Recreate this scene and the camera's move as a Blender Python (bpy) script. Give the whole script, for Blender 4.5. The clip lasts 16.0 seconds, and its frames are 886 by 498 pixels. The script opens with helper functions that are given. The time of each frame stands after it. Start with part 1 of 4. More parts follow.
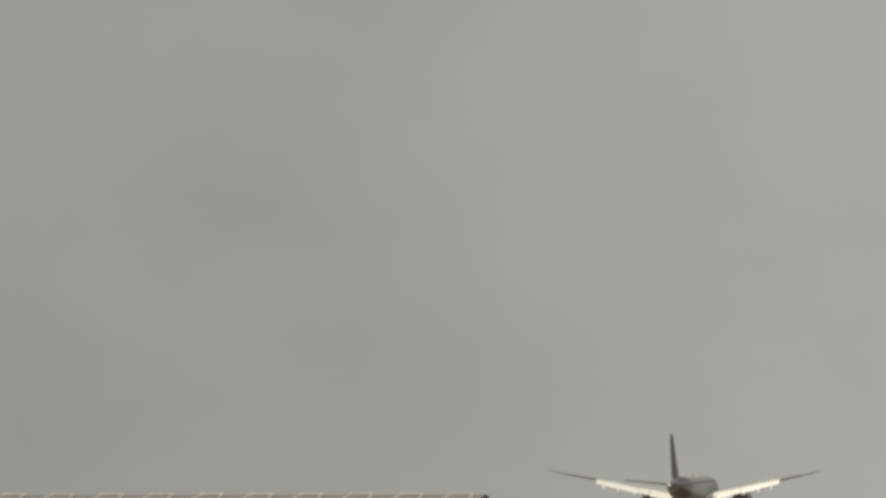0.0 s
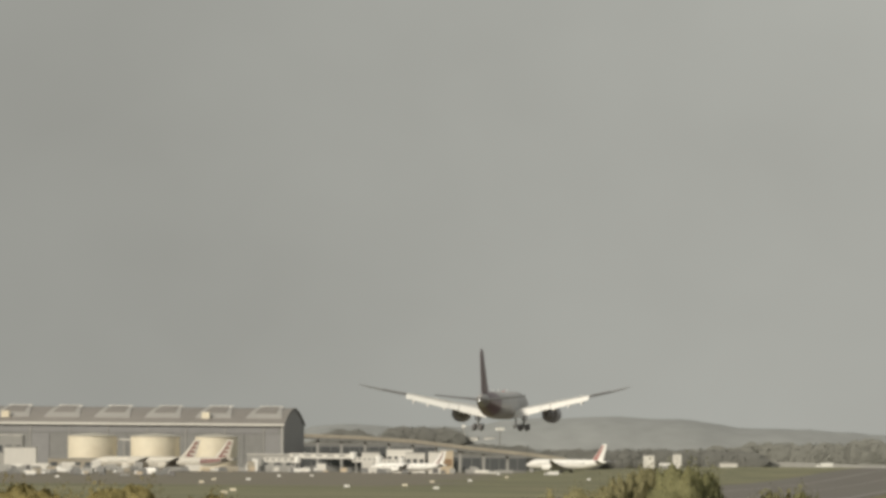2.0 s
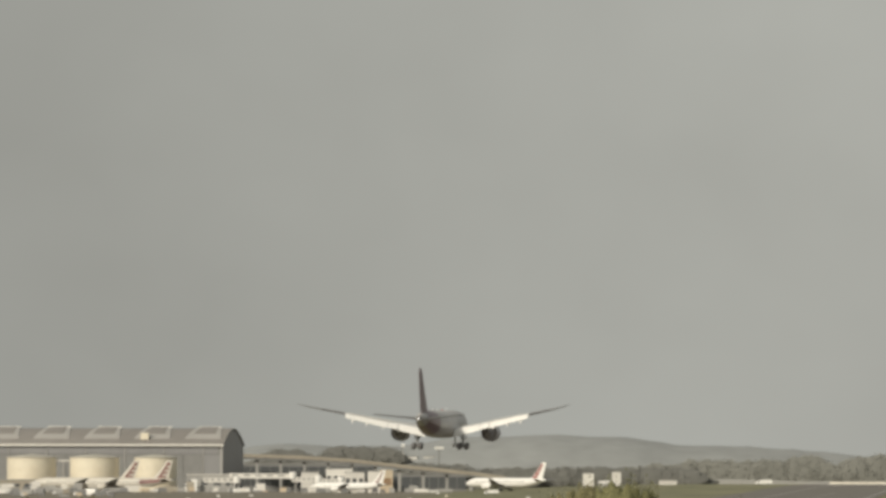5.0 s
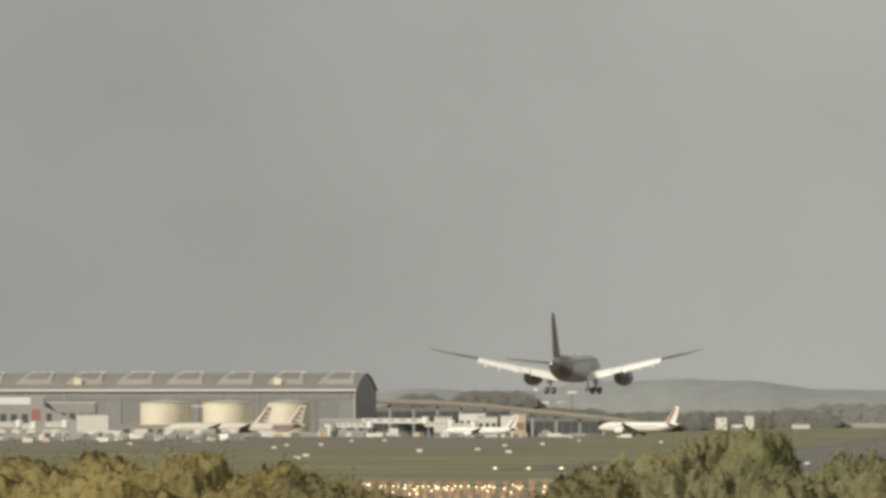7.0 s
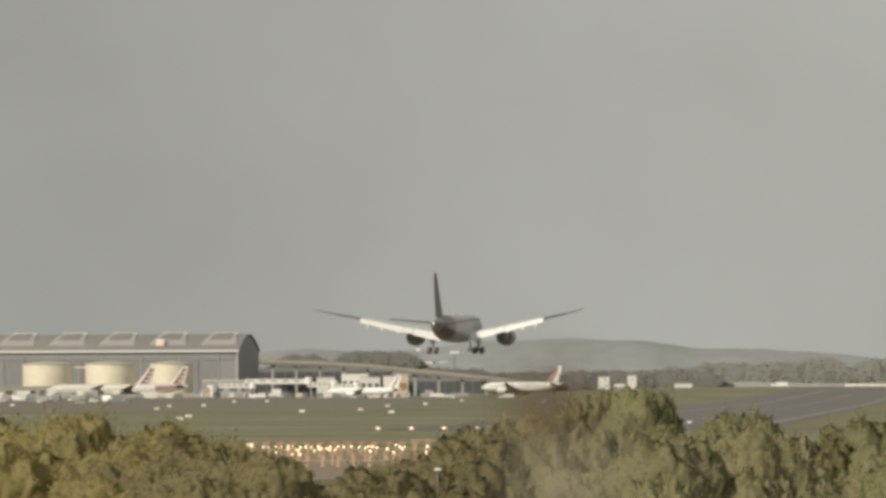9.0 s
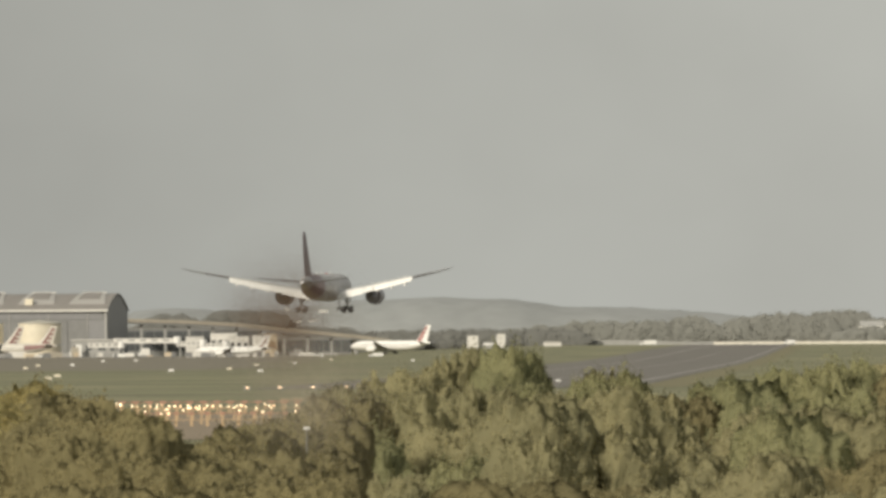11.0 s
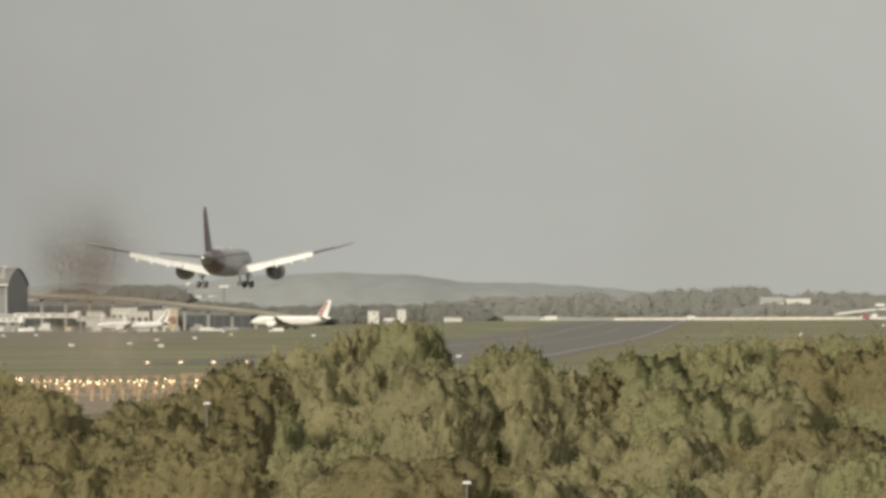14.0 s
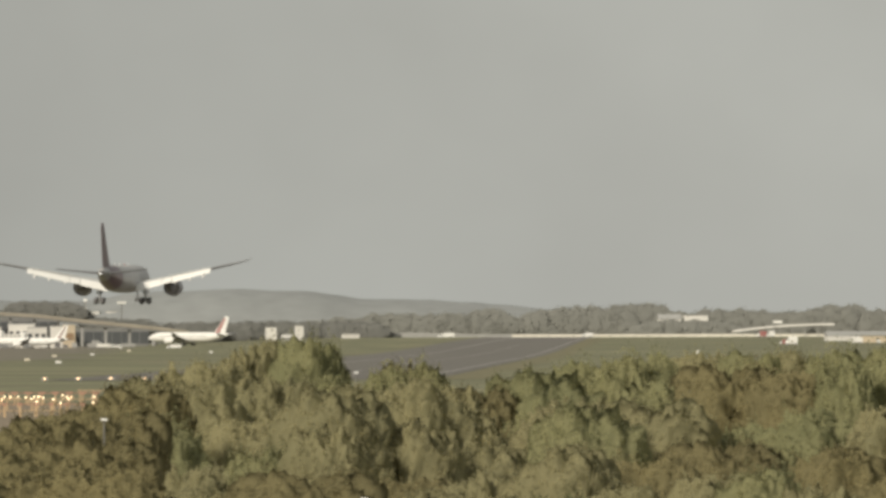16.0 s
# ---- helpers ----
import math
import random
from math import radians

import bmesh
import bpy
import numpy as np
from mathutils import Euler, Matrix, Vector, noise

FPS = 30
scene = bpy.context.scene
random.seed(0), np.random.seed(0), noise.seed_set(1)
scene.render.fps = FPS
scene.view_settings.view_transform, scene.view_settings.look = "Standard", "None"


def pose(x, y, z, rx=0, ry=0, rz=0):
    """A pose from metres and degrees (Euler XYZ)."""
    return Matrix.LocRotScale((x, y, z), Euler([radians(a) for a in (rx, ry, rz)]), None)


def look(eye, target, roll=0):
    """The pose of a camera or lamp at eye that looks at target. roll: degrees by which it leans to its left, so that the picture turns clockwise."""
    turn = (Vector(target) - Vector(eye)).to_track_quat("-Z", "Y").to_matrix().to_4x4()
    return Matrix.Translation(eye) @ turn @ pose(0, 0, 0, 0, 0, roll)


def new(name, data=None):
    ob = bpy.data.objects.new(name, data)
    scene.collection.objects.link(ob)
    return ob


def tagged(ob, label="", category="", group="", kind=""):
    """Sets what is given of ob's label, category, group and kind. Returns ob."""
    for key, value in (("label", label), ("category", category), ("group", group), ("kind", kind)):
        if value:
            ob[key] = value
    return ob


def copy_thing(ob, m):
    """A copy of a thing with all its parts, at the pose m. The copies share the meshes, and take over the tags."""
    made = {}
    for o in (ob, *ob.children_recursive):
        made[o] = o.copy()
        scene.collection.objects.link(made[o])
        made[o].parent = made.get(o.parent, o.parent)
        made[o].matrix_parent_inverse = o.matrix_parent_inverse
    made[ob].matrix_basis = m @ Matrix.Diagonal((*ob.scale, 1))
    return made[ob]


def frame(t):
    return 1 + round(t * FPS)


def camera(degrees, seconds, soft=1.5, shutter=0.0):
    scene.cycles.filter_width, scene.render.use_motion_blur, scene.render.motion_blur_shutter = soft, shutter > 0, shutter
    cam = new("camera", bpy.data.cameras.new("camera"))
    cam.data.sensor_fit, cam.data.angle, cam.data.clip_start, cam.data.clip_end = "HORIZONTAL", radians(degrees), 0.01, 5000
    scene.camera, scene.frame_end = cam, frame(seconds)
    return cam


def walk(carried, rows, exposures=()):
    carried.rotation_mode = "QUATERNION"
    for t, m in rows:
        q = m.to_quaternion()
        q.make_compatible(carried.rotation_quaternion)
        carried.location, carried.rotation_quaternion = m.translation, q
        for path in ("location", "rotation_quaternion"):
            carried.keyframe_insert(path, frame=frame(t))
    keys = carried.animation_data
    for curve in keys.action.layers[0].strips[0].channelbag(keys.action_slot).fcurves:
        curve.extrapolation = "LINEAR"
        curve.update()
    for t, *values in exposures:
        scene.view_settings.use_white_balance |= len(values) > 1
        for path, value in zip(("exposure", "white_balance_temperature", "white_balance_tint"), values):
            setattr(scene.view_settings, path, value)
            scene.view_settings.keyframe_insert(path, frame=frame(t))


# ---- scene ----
# A camera held behind an upstairs window, nine metres above the airfield; it turns, and shifts by a finger's width.
cam = camera(7.6, 16.0, soft=3.4)
walk(cam, [
    (0.0, pose(-0.0254, 0, 9.0094, 92.5318, 0, 1.0170) @ pose(0, 0, 0, 0, 0, 0.000)),
    (0.5, pose(-0.0254, 0, 9.0094, 92.2430, 0, 0.4978) @ pose(0, 0, 0, 0, 0, 0.016)),
    (1.0, pose(-0.0254, 0, 9.0094, 92.0372, 0, 0.0806) @ pose(0, 0, 0, 0, 0, 0.240)),
    (1.5, pose(-0.0254, 0, 9.0094, 91.9034, 0, -0.2466) @ pose(0, 0, 0, 0, 0, 0.470)),
    (2.0, pose(-0.0254, 0, 9.0094, 91.8014, 0, -0.6051) @ pose(0, 0, 0, 0, 0, 0.511)),
    (2.5, pose(-0.0254, 0, 9.0094, 91.7866, 0, -1.0476) @ pose(0, 0, 0, 0, 0, 0.548)),
    (3.0, pose(-0.0254, 0, 9.0094, 91.8377, 0, -1.3886) @ pose(0, 0, 0, 0, 0, 0.496)),
    (3.5, pose(-0.0254, 0, 9.0094, 91.9089, 0, -1.4303) @ pose(0, 0, 0, 0, 0, 0.640)),
    (4.0, pose(-0.0254, 0, 9.0094, 91.9914, 0, -1.3332) @ pose(0, 0, 0, 0, 0, 0.300)),
    (6.3, pose(-0.0254, 0, 9.0094, 91.7221, 0, -0.7427) @ pose(0, 0, 0, 0, 0, 0.180)),
    (6.5, pose(-0.0254, 0, 9.0094, 91.6441, 0, -0.5009) @ pose(0, 0, 0, 0, 0, 0.093)),
    (7.0, pose(-0.0254, 0, 9.0094, 91.4902, 0, -0.0000) @ pose(0, 0, 0, 0, 0, -0.000)),
    (7.5, pose(-0.0194, 0, 9.0061, 91.4072, 0, 0.0602) @ pose(0, 0, 0, 0, 0, 0.043)),
    (8.0, pose(-0.0149, 0, 9.0038, 91.2024, 0, -0.2855) @ pose(0, 0, 0, 0, 0, -0.148)),
    (8.5, pose(-0.0132, 0, 9.0040, 91.1078, 0, -0.6197) @ pose(0, 0, 0, 0, 0, -0.236)),
    (9.0, pose(-0.0107, 0, 9.0032, 91.1470, 0, -1.0112) @ pose(0, 0, 0, 0, 0, -0.205)),
    (9.5, pose(-0.0069, 0, 9.0023, 91.1933, 0, -1.4236) @ pose(0, 0, 0, 0, 0, -0.205)),
    (9.7, pose(-0.0073, 0, 9.0023, 91.1937, 0, -1.5668) @ pose(0, 0, 0, 0, 0, -0.249)),
    (11.8, pose(-0.0013, 0, 9.0000, 90.5978, 0, -2.4734) @ pose(0, 0, 0, 0, 0, -0.223)),
    (12.0, pose(-0.0009, 0, 9.0000, 90.6078, 0, -2.5830) @ pose(0, 0, 0, 0, 0, -0.195)),
    (12.5, pose(0.0000, 0, 9.0000, 90.6033, 0, -2.7490) @ pose(0, 0, 0, 0, 0, -0.251)),
    (13.0, pose(0.0007, 0, 8.9997, 90.5810, 0, -2.8240) @ pose(0, 0, 0, 0, 0, -0.233)),
    (13.5, pose(0.0012, 0, 8.9994, 90.5694, 0, -2.8867) @ pose(0, 0, 0, 0, 0, -0.237)),
    (14.0, pose(0.0011, 0, 8.9992, 90.5734, 0, -2.9882) @ pose(0, 0, 0, 0, 0, -0.203)),
    (14.5, pose(0.0015, 0, 8.9991, 90.5996, 0, -3.1572) @ pose(0, 0, 0, 0, 0, -0.224)),
    (15.0, pose(0.0016, 0, 8.9989, 90.6507, 0, -3.4197) @ pose(0, 0, 0, 0, 0, -0.127)),
    (15.5, pose(0.0046, 0, 8.9988, 90.7036, 0, -3.6719) @ pose(0, 0, 0, 0, 0, -0.101)),
    (16.0, pose(0.0080, 0, 8.9990, 90.7137, 0, -3.8665) @ pose(0, 0, 0, 0, 0, -0.137)),
], exposures=((0.0, -0.03), (3.5, -0.02), (7.0, 0.02), (9.7, 0.08), (12.0, 0.19), (14.0, 0.15), (16.0, 0.08)))

# ---- world, sun ----
world = bpy.data.worlds.new("world")
scene.world = world
world.use_nodes = True
wn, wl = world.node_tree.nodes, world.node_tree.links
wn.clear()
SUN_AZ, SUN_EL = radians(-138), radians(30)   # clockwise from +y, above the horizon
sky = wn.new("ShaderNodeTexSky")
sky.sky_type, sky.sun_disc = "NISHITA", False
sky.sun_elevation, sky.sun_rotation = SUN_EL, SUN_AZ
sky.air_density, sky.dust_density, sky.ozone_density = 1.0, 6.0, 1.0
geo = wn.new("ShaderNodeTexCoord")
cloud = wn.new("ShaderNodeTexNoise")
cloud.inputs["Scale"].default_value = 14.0
cloud.inputs["Detail"].default_value = 4.0
stretch = wn.new("ShaderNodeMapping")
stretch.inputs["Scale"].default_value = (1.0, 1.0, 1.3)
wl.new(geo.outputs["Generated"], stretch.inputs["Vector"])
wl.new(stretch.outputs["Vector"], cloud.inputs["Vector"])
ramp = wn.new("ShaderNodeValToRGB")
ramp.color_ramp.elements[0].position, ramp.color_ramp.elements[0].color = 0.25, (3.25, 3.25, 2.96, 1)
ramp.color_ramp.elements[1].position, ramp.color_ramp.elements[1].color = 0.75, (3.85, 3.88, 3.54, 1)
wl.new(cloud.outputs["Fac"], ramp.inputs["Fac"])
veil = wn.new("ShaderNodeMix")
veil.data_type = "RGBA"
veil.inputs["Factor"].default_value = 0.96     # a closed layer of thin cloud before the blue
wl.new(sky.outputs["Color"], veil.inputs["A"])
side = wn.new("ShaderNodeSeparateXYZ")         # the cloud thins towards +x
wl.new(geo.outputs["Generated"], side.inputs["Vector"])
thin = wn.new("ShaderNodeMapRange")
thin.inputs["From Min"].default_value, thin.inputs["From Max"].default_value = -0.08, 0.10
thin.inputs["To Min"].default_value, thin.inputs["To Max"].default_value = 0.93, 1.20
wl.new(side.outputs["X"], thin.inputs["Value"])
lit = wn.new("ShaderNodeVectorMath")
lit.operation = "SCALE"
wl.new(ramp.outputs["Color"], lit.inputs[0])
wl.new(thin.outputs["Result"], lit.inputs["Scale"])
wl.new(lit.outputs[0], veil.inputs["B"])
back = wn.new("ShaderNodeBackground")
back.inputs["Strength"].default_value = 0.1
wl.new(veil.outputs["Result"], back.inputs["Color"])
wout = wn.new("ShaderNodeOutputWorld")
wl.new(back.outputs["Background"], wout.inputs["Surface"])

sun = new("sun", bpy.data.lights.new("sun", "SUN"))
sun.data.energy, sun.data.angle, sun.data.color = 3.4, radians(8.0), (1.0, 0.92, 0.77)
to_sun = Vector((math.sin(SUN_AZ) * math.cos(SUN_EL), math.cos(SUN_AZ) * math.cos(SUN_EL), math.sin(SUN_EL)))
sun.matrix_world = look(to_sun * 200, (0, 0, 0))

# ---- materials ----


def mat(name, color, rough=0.7, metal=0.0, vary=0.15, size=1.0, bump=0.0, each=0.0, dirt=None):
    """A procedural surface: base colour broken up at two scales, some relief."""
    m = bpy.data.materials.new(name)
    m.use_nodes = True
    n, l = m.node_tree.nodes, m.node_tree.links
    b = n["Principled BSDF"]
    b.inputs["Roughness"].default_value, b.inputs["Metallic"].default_value = rough, metal
    co = n.new("ShaderNodeTexCoord")
    coarse, fine = n.new("ShaderNodeTexNoise"), n.new("ShaderNodeTexNoise")
    for t, s in ((coarse, 0.18 / size), (fine, 1.7 / size)):
        t.inputs["Scale"].default_value, t.inputs["Detail"].default_value = s, 5.0
        l.new(co.outputs["Object"], t.inputs["Vector"])
    add = n.new("ShaderNodeMath")
    add.operation = "ADD"
    l.new(coarse.outputs["Fac"], add.inputs[0])
    l.new(fine.outputs["Fac"], add.inputs[1])
    r = n.new("ShaderNodeMapRange")
    r.inputs["From Min"].default_value, r.inputs["From Max"].default_value = 0.6, 1.4
    r.inputs["To Min"].default_value, r.inputs["To Max"].default_value = 1 - vary, 1 + vary
    l.new(add.outputs[0], r.inputs["Value"])
    last = r.outputs["Result"]
    if each:
        info, k = n.new("ShaderNodeObjectInfo"), n.new("ShaderNodeMapRange")
        k.inputs["To Min"].default_value, k.inputs["To Max"].default_value = 1 - each, 1 + each
        l.new(info.outputs["Random"], k.inputs["Value"])
        mul = n.new("ShaderNodeMath")
        mul.operation = "MULTIPLY"
        l.new(last, mul.inputs[0])
        l.new(k.outputs["Result"], mul.inputs[1])
        last = mul.outputs[0]
    mix = n.new("ShaderNodeVectorMath")
    mix.operation = "SCALE"
    mix.inputs[0].default_value = color[:3]
    l.new(last, mix.inputs["Scale"])
    out = mix.outputs[0]
    if dirt:
        sm = n.new("ShaderNodeMapRange")
        sm.inputs["From Min"].default_value, sm.inputs["From Max"].default_value = 0.48, 0.66
        l.new(coarse.outputs["Fac"], sm.inputs["Value"])
        dm = n.new("ShaderNodeMix")
        dm.data_type = "RGBA"
        dm.inputs["B"].default_value = (*dirt, 1)
        l.new(sm.outputs["Result"], dm.inputs["Factor"])
        l.new(out, dm.inputs["A"])
        out = dm.outputs["Result"]
    l.new(out, b.inputs["Base Color"])
    if bump:
        bp = n.new("ShaderNodeBump")
        bp.inputs["Strength"].default_value, bp.inputs["Distance"].default_value = bump, 0.05 * size
        l.new(fine.outputs["Fac"], bp.inputs["Height"])
        l.new(bp.outputs["Normal"], b.inputs["Normal"])
    return m


def leafy(name, color, yellow, gaps=0.0):
    """Leaves: light passes through, and each leaf clump has a tone of its own; gaps: how much shows between them."""
    m = bpy.data.materials.new(name)
    m.use_nodes = True
    n, l = m.node_tree.nodes, m.node_tree.links
    n.clear()
    isl, co, noi = n.new("ShaderNodeNewGeometry"), n.new("ShaderNodeTexCoord"), n.new("ShaderNodeTexNoise")
    info = n.new("ShaderNodeObjectInfo")
    noi.inputs["Scale"].default_value = 0.55
    l.new(co.outputs["Object"], noi.inputs["Vector"])
    a = n.new("ShaderNodeMath")
    a.operation = "MULTIPLY_ADD"
    a.inputs[1].default_value = 0.09
    l.new(isl.outputs["Random Per Island"], a.inputs[0])
    l.new(noi.outputs["Fac"], a.inputs[2])
    a2 = n.new("ShaderNodeMath")
    a2.operation = "MULTIPLY_ADD"
    a2.inputs[1].default_value = 0.35
    l.new(info.outputs["Random"], a2.inputs[0])
    l.new(a.outputs[0], a2.inputs[2])
    r = n.new("ShaderNodeMapRange")
    r.inputs["From Min"].default_value, r.inputs["From Max"].default_value = 0.3, 1.0
    l.new(a2.outputs[0], r.inputs["Value"])
    mx = n.new("ShaderNodeMix")
    mx.data_type = "RGBA"
    mx.inputs["A"].default_value, mx.inputs["B"].default_value = (*color, 1), (*yellow, 1)
    l.new(r.outputs["Result"], mx.inputs["Factor"])
    d, t, s, o = n.new("ShaderNodeBsdfDiffuse"), n.new("ShaderNodeBsdfTranslucent"), n.new("ShaderNodeMixShader"), n.new("ShaderNodeOutputMaterial")
    s.inputs["Fac"].default_value = 0.5
    l.new(mx.outputs["Result"], d.inputs["Color"])
    l.new(mx.outputs["Result"], t.inputs["Color"])
    l.new(d.outputs[0], s.inputs[1])
    l.new(t.outputs[0], s.inputs[2])
    l.new(s.outputs[0], o.inputs["Surface"])
    if gaps:
        clear, thin_ = n.new("ShaderNodeBsdfTransparent"), n.new("ShaderNodeMixShader")
        thin_.inputs["Fac"].default_value = gaps
        l.new(s.outputs[0], thin_.inputs[1])
        l.new(clear.outputs[0], thin_.inputs[2])
        l.new(thin_.outputs[0], o.inputs["Surface"])
    return m


def lamp_mat(name, color, strength):
    m = bpy.data.materials.new(name)
    m.use_nodes = True
    b = m.node_tree.nodes["Principled BSDF"]
    b.inputs["Emission Color"].default_value = (*color, 1)
    b.inputs["Emission Strength"].default_value = strength
    return m


def grass_mat():
    """Airfield grass: mown bands, drier patches, fine blades."""
    m = mat("grass", (0.150, 0.150, 0.082), 0.95, vary=0.25, size=6.0, bump=0.4, dirt=(0.190, 0.172, 0.105))
    n, l = m.node_tree.nodes, m.node_tree.links
    b = n["Principled BSDF"]
    old = b.inputs["Base Color"].links[0].from_socket
    co, mp, w = n.new("ShaderNodeTexCoord"), n.new("ShaderNodeMapping"), n.new("ShaderNodeTexNoise")
    mp.inputs["Rotation"].default_value = (0, 0, radians(5))
    mp.inputs["Scale"].default_value = (0.0015, 0.006, 1)
    w.inputs["Scale"].default_value, w.inputs["Detail"].default_value = 3.0, 3.0
    l.new(co.outputs["Object"], mp.inputs["Vector"])
    l.new(mp.outputs["Vector"], w.inputs["Vector"])
    r = n.new("ShaderNodeMapRange")
    r.inputs["From Min"].default_value, r.inputs["From Max"].default_value = 0.35, 0.65
    r.inputs["To Min"].default_value, r.inputs["To Max"].default_value = 0.75, 1.3
    l.new(w.outputs["Fac"], r.inputs["Value"])
    k = n.new("ShaderNodeVectorMath")
    k.operation = "SCALE"
    l.new(old, k.inputs[0])
    l.new(r.outputs["Result"], k.inputs["Scale"])
    l.new(k.outputs[0], b.inputs["Base Color"])
    return m


GRASS = grass_mat()
DRY = mat("dry_grass", (0.165, 0.148, 0.08), 0.95, vary=0.25, size=4, bump=0.4)
GRAVEL = mat("gravel", (0.225, 0.178, 0.125), 0.95, vary=0.3, size=2, bump=0.5)
TARMAC = mat("tarmac", (0.140, 0.127, 0.113), 0.85, vary=0.25, size=8, bump=0.2, dirt=(0.152, 0.142, 0.120))
APRON = mat("apron_concrete", (0.175, 0.155, 0.117), 0.85, vary=0.2, size=10, bump=0.2, dirt=(0.145, 0.130, 0.096))
CONCRETE = mat("pale_concrete", (0.75, 0.71, 0.62), 0.8, vary=0.15, size=4, bump=0.3)
MARK = mat("runway_marking", (0.34, 0.33, 0.31), 0.8, vary=0.3, size=1)
# haze of distance is painted into this blue-grey
HILL_HAZED = mat("hill_woods_hazed", (0.265, 0.274, 0.272), 1.0, vary=0.16, size=30, bump=0.0)
WHITE = mat("white_paint", (0.80, 0.79, 0.76), 0.35, vary=0.05, size=3)
# white dimmed to beige: shade on the parked airliners is painted in
DIMMED_WHITE = mat("dimmed_white_paint", (0.56, 0.53, 0.47), 0.45, vary=0.08, size=3)
BODY = mat("fuselage_paint", (0.40, 0.385, 0.375), 0.36, vary=0.06, size=2, dirt=(0.31, 0.30, 0.295))
WINGGREY = mat("wing_grey", (0.26, 0.255, 0.25), 0.4, vary=0.08, size=2)
FLAPW = mat("flap_white", (0.82, 0.81, 0.78), 0.4, vary=0.05, size=1)
MAROON = mat("maroon_paint", (0.155, 0.102, 0.115), 0.35, vary=0.1, size=2)
# paler copy of the wing grey, with sunlight on its top put in
INWING_LIT = mat("inner_wing_lit_grey", (0.52, 0.515, 0.50), 0.4, vary=0.06, size=2)
TAILGREY = mat("tail_grey", (0.15, 0.145, 0.145), 0.45, vary=0.08, size=2)
ENGIN = mat("engine_grey", (0.36, 0.345, 0.36), 0.5, vary=0.15, size=0.8)
DARK = mat("dark_metal", (0.17, 0.162, 0.166), 0.5, 0.3, vary=0.2, size=0.6)
RUBBER = mat("tyre_rubber", (0.14, 0.135, 0.138), 0.85, vary=0.2, size=0.4)
STEEL = mat("strut_steel", (0.35, 0.35, 0.35), 0.4, 0.6, vary=0.1, size=0.4)
GLASS = mat("dark_glass", (0.10, 0.105, 0.11), 0.12, vary=0.1, size=1)
CLAD = mat("hangar_cladding", (0.215, 0.215, 0.212), 0.6, vary=0.12, size=8)
CLADEND = mat("hangar_end_cladding", (0.24, 0.24, 0.245), 0.6, vary=0.1, size=8)
ROOF = mat("hangar_roof", (0.23, 0.215, 0.20), 0.7, vary=0.12, size=10)
SKYL = mat("rooflight_sheet", (0.36, 0.345, 0.325), 0.4, vary=0.1, size=3)
CREAM = mat("cream_tank_paint", (0.72, 0.66, 0.53), 0.5, vary=0.08, size=6, dirt=(0.66, 0.59, 0.46))
BEIGE = mat("beige_render", (0.55, 0.46, 0.34), 0.8, vary=0.1, size=3)
SHED = mat("grey_shed_metal", (0.34, 0.335, 0.32), 0.6, vary=0.1, size=4, each=0.1)
SHEDW = mat("white_shed_metal", (0.70, 0.68, 0.64), 0.5, vary=0.08, size=4, each=0.1)
FADED = mat("faded_red", (0.36, 0.15, 0.14), 0.6, vary=0.2, size=1)
STRIPE = mat("faded_brown_red", (0.21, 0.105, 0.095), 0.5, vary=0.15, size=1)
TANKROOF = mat("weathered_tank_roof", (0.42, 0.40, 0.35), 0.7, vary=0.12, size=4)
DULL = mat("dull_tan_metal", (0.36, 0.325, 0.265), 0.6, vary=0.15, size=3, each=0.15)
RED = mat("red_paint", (0.45, 0.06, 0.05), 0.4, vary=0.1, size=1)
ORANGE = mat("orange_mast_paint", (0.50, 0.36, 0.22), 0.5, vary=0.12, size=0.5)
RUST = mat("faded_rust_paint", (0.42, 0.24, 0.17), 0.6, vary=0.15, size=0.5)
BARK = mat("bark", (0.12, 0.09, 0.065), 0.9, vary=0.3, size=0.3, bump=0.6)
# leaf colours raised well past natural foliage to carry the hazy veil
LEAF_OLIVE = leafy("leaves_olive", (0.292, 0.276, 0.162), (0.392, 0.358, 0.204))
LEAF_YELLOW = leafy("leaves_yellow", (0.335, 0.295, 0.142), (0.460, 0.388, 0.176))
LEAF_GREEN = leafy("leaves_green", (0.262, 0.266, 0.146), (0.360, 0.346, 0.188))
# dull brown-green, darkened as well to stand in for shade on low trees
LEAF_DULL_SHADED = leafy("leaves_dull_shaded", (0.238, 0.212, 0.117), (0.320, 0.280, 0.149))
SPRAYS = {
    LEAF_OLIVE: leafy("leaves_olive_spray", (0.292, 0.276, 0.162), (0.392, 0.358, 0.204), 0.5),
    LEAF_YELLOW: leafy("leaves_yellow_spray", (0.335, 0.295, 0.142), (0.460, 0.388, 0.176), 0.5),
    LEAF_GREEN: leafy("leaves_green_spray", (0.262, 0.266, 0.146), (0.360, 0.346, 0.188), 0.5),
    LEAF_DULL_SHADED: leafy("leaves_dull_shaded_spray", (0.238, 0.212, 0.117), (0.320, 0.280, 0.149), 0.5),
}
# far leaves greyed and paled: the air's haze is in their colour
LEAF_HAZED = leafy("leaves_far_hazed", (0.360, 0.360, 0.332), (0.405, 0.405, 0.374))
LEAF_HAZED_DARK = leafy("leaves_far_hazed_dark", (0.285, 0.285, 0.268), (0.320, 0.320, 0.300))
AMBER = lamp_mat("amber_lamp", (1.0, 0.56, 0.24), 2.8)
WARMW = lamp_mat("warm_lamp", (1.0, 0.74, 0.40), 3.2)
TAILLAMP = lamp_mat("white_lamp", (1.0, 0.97, 0.9), 2.0)

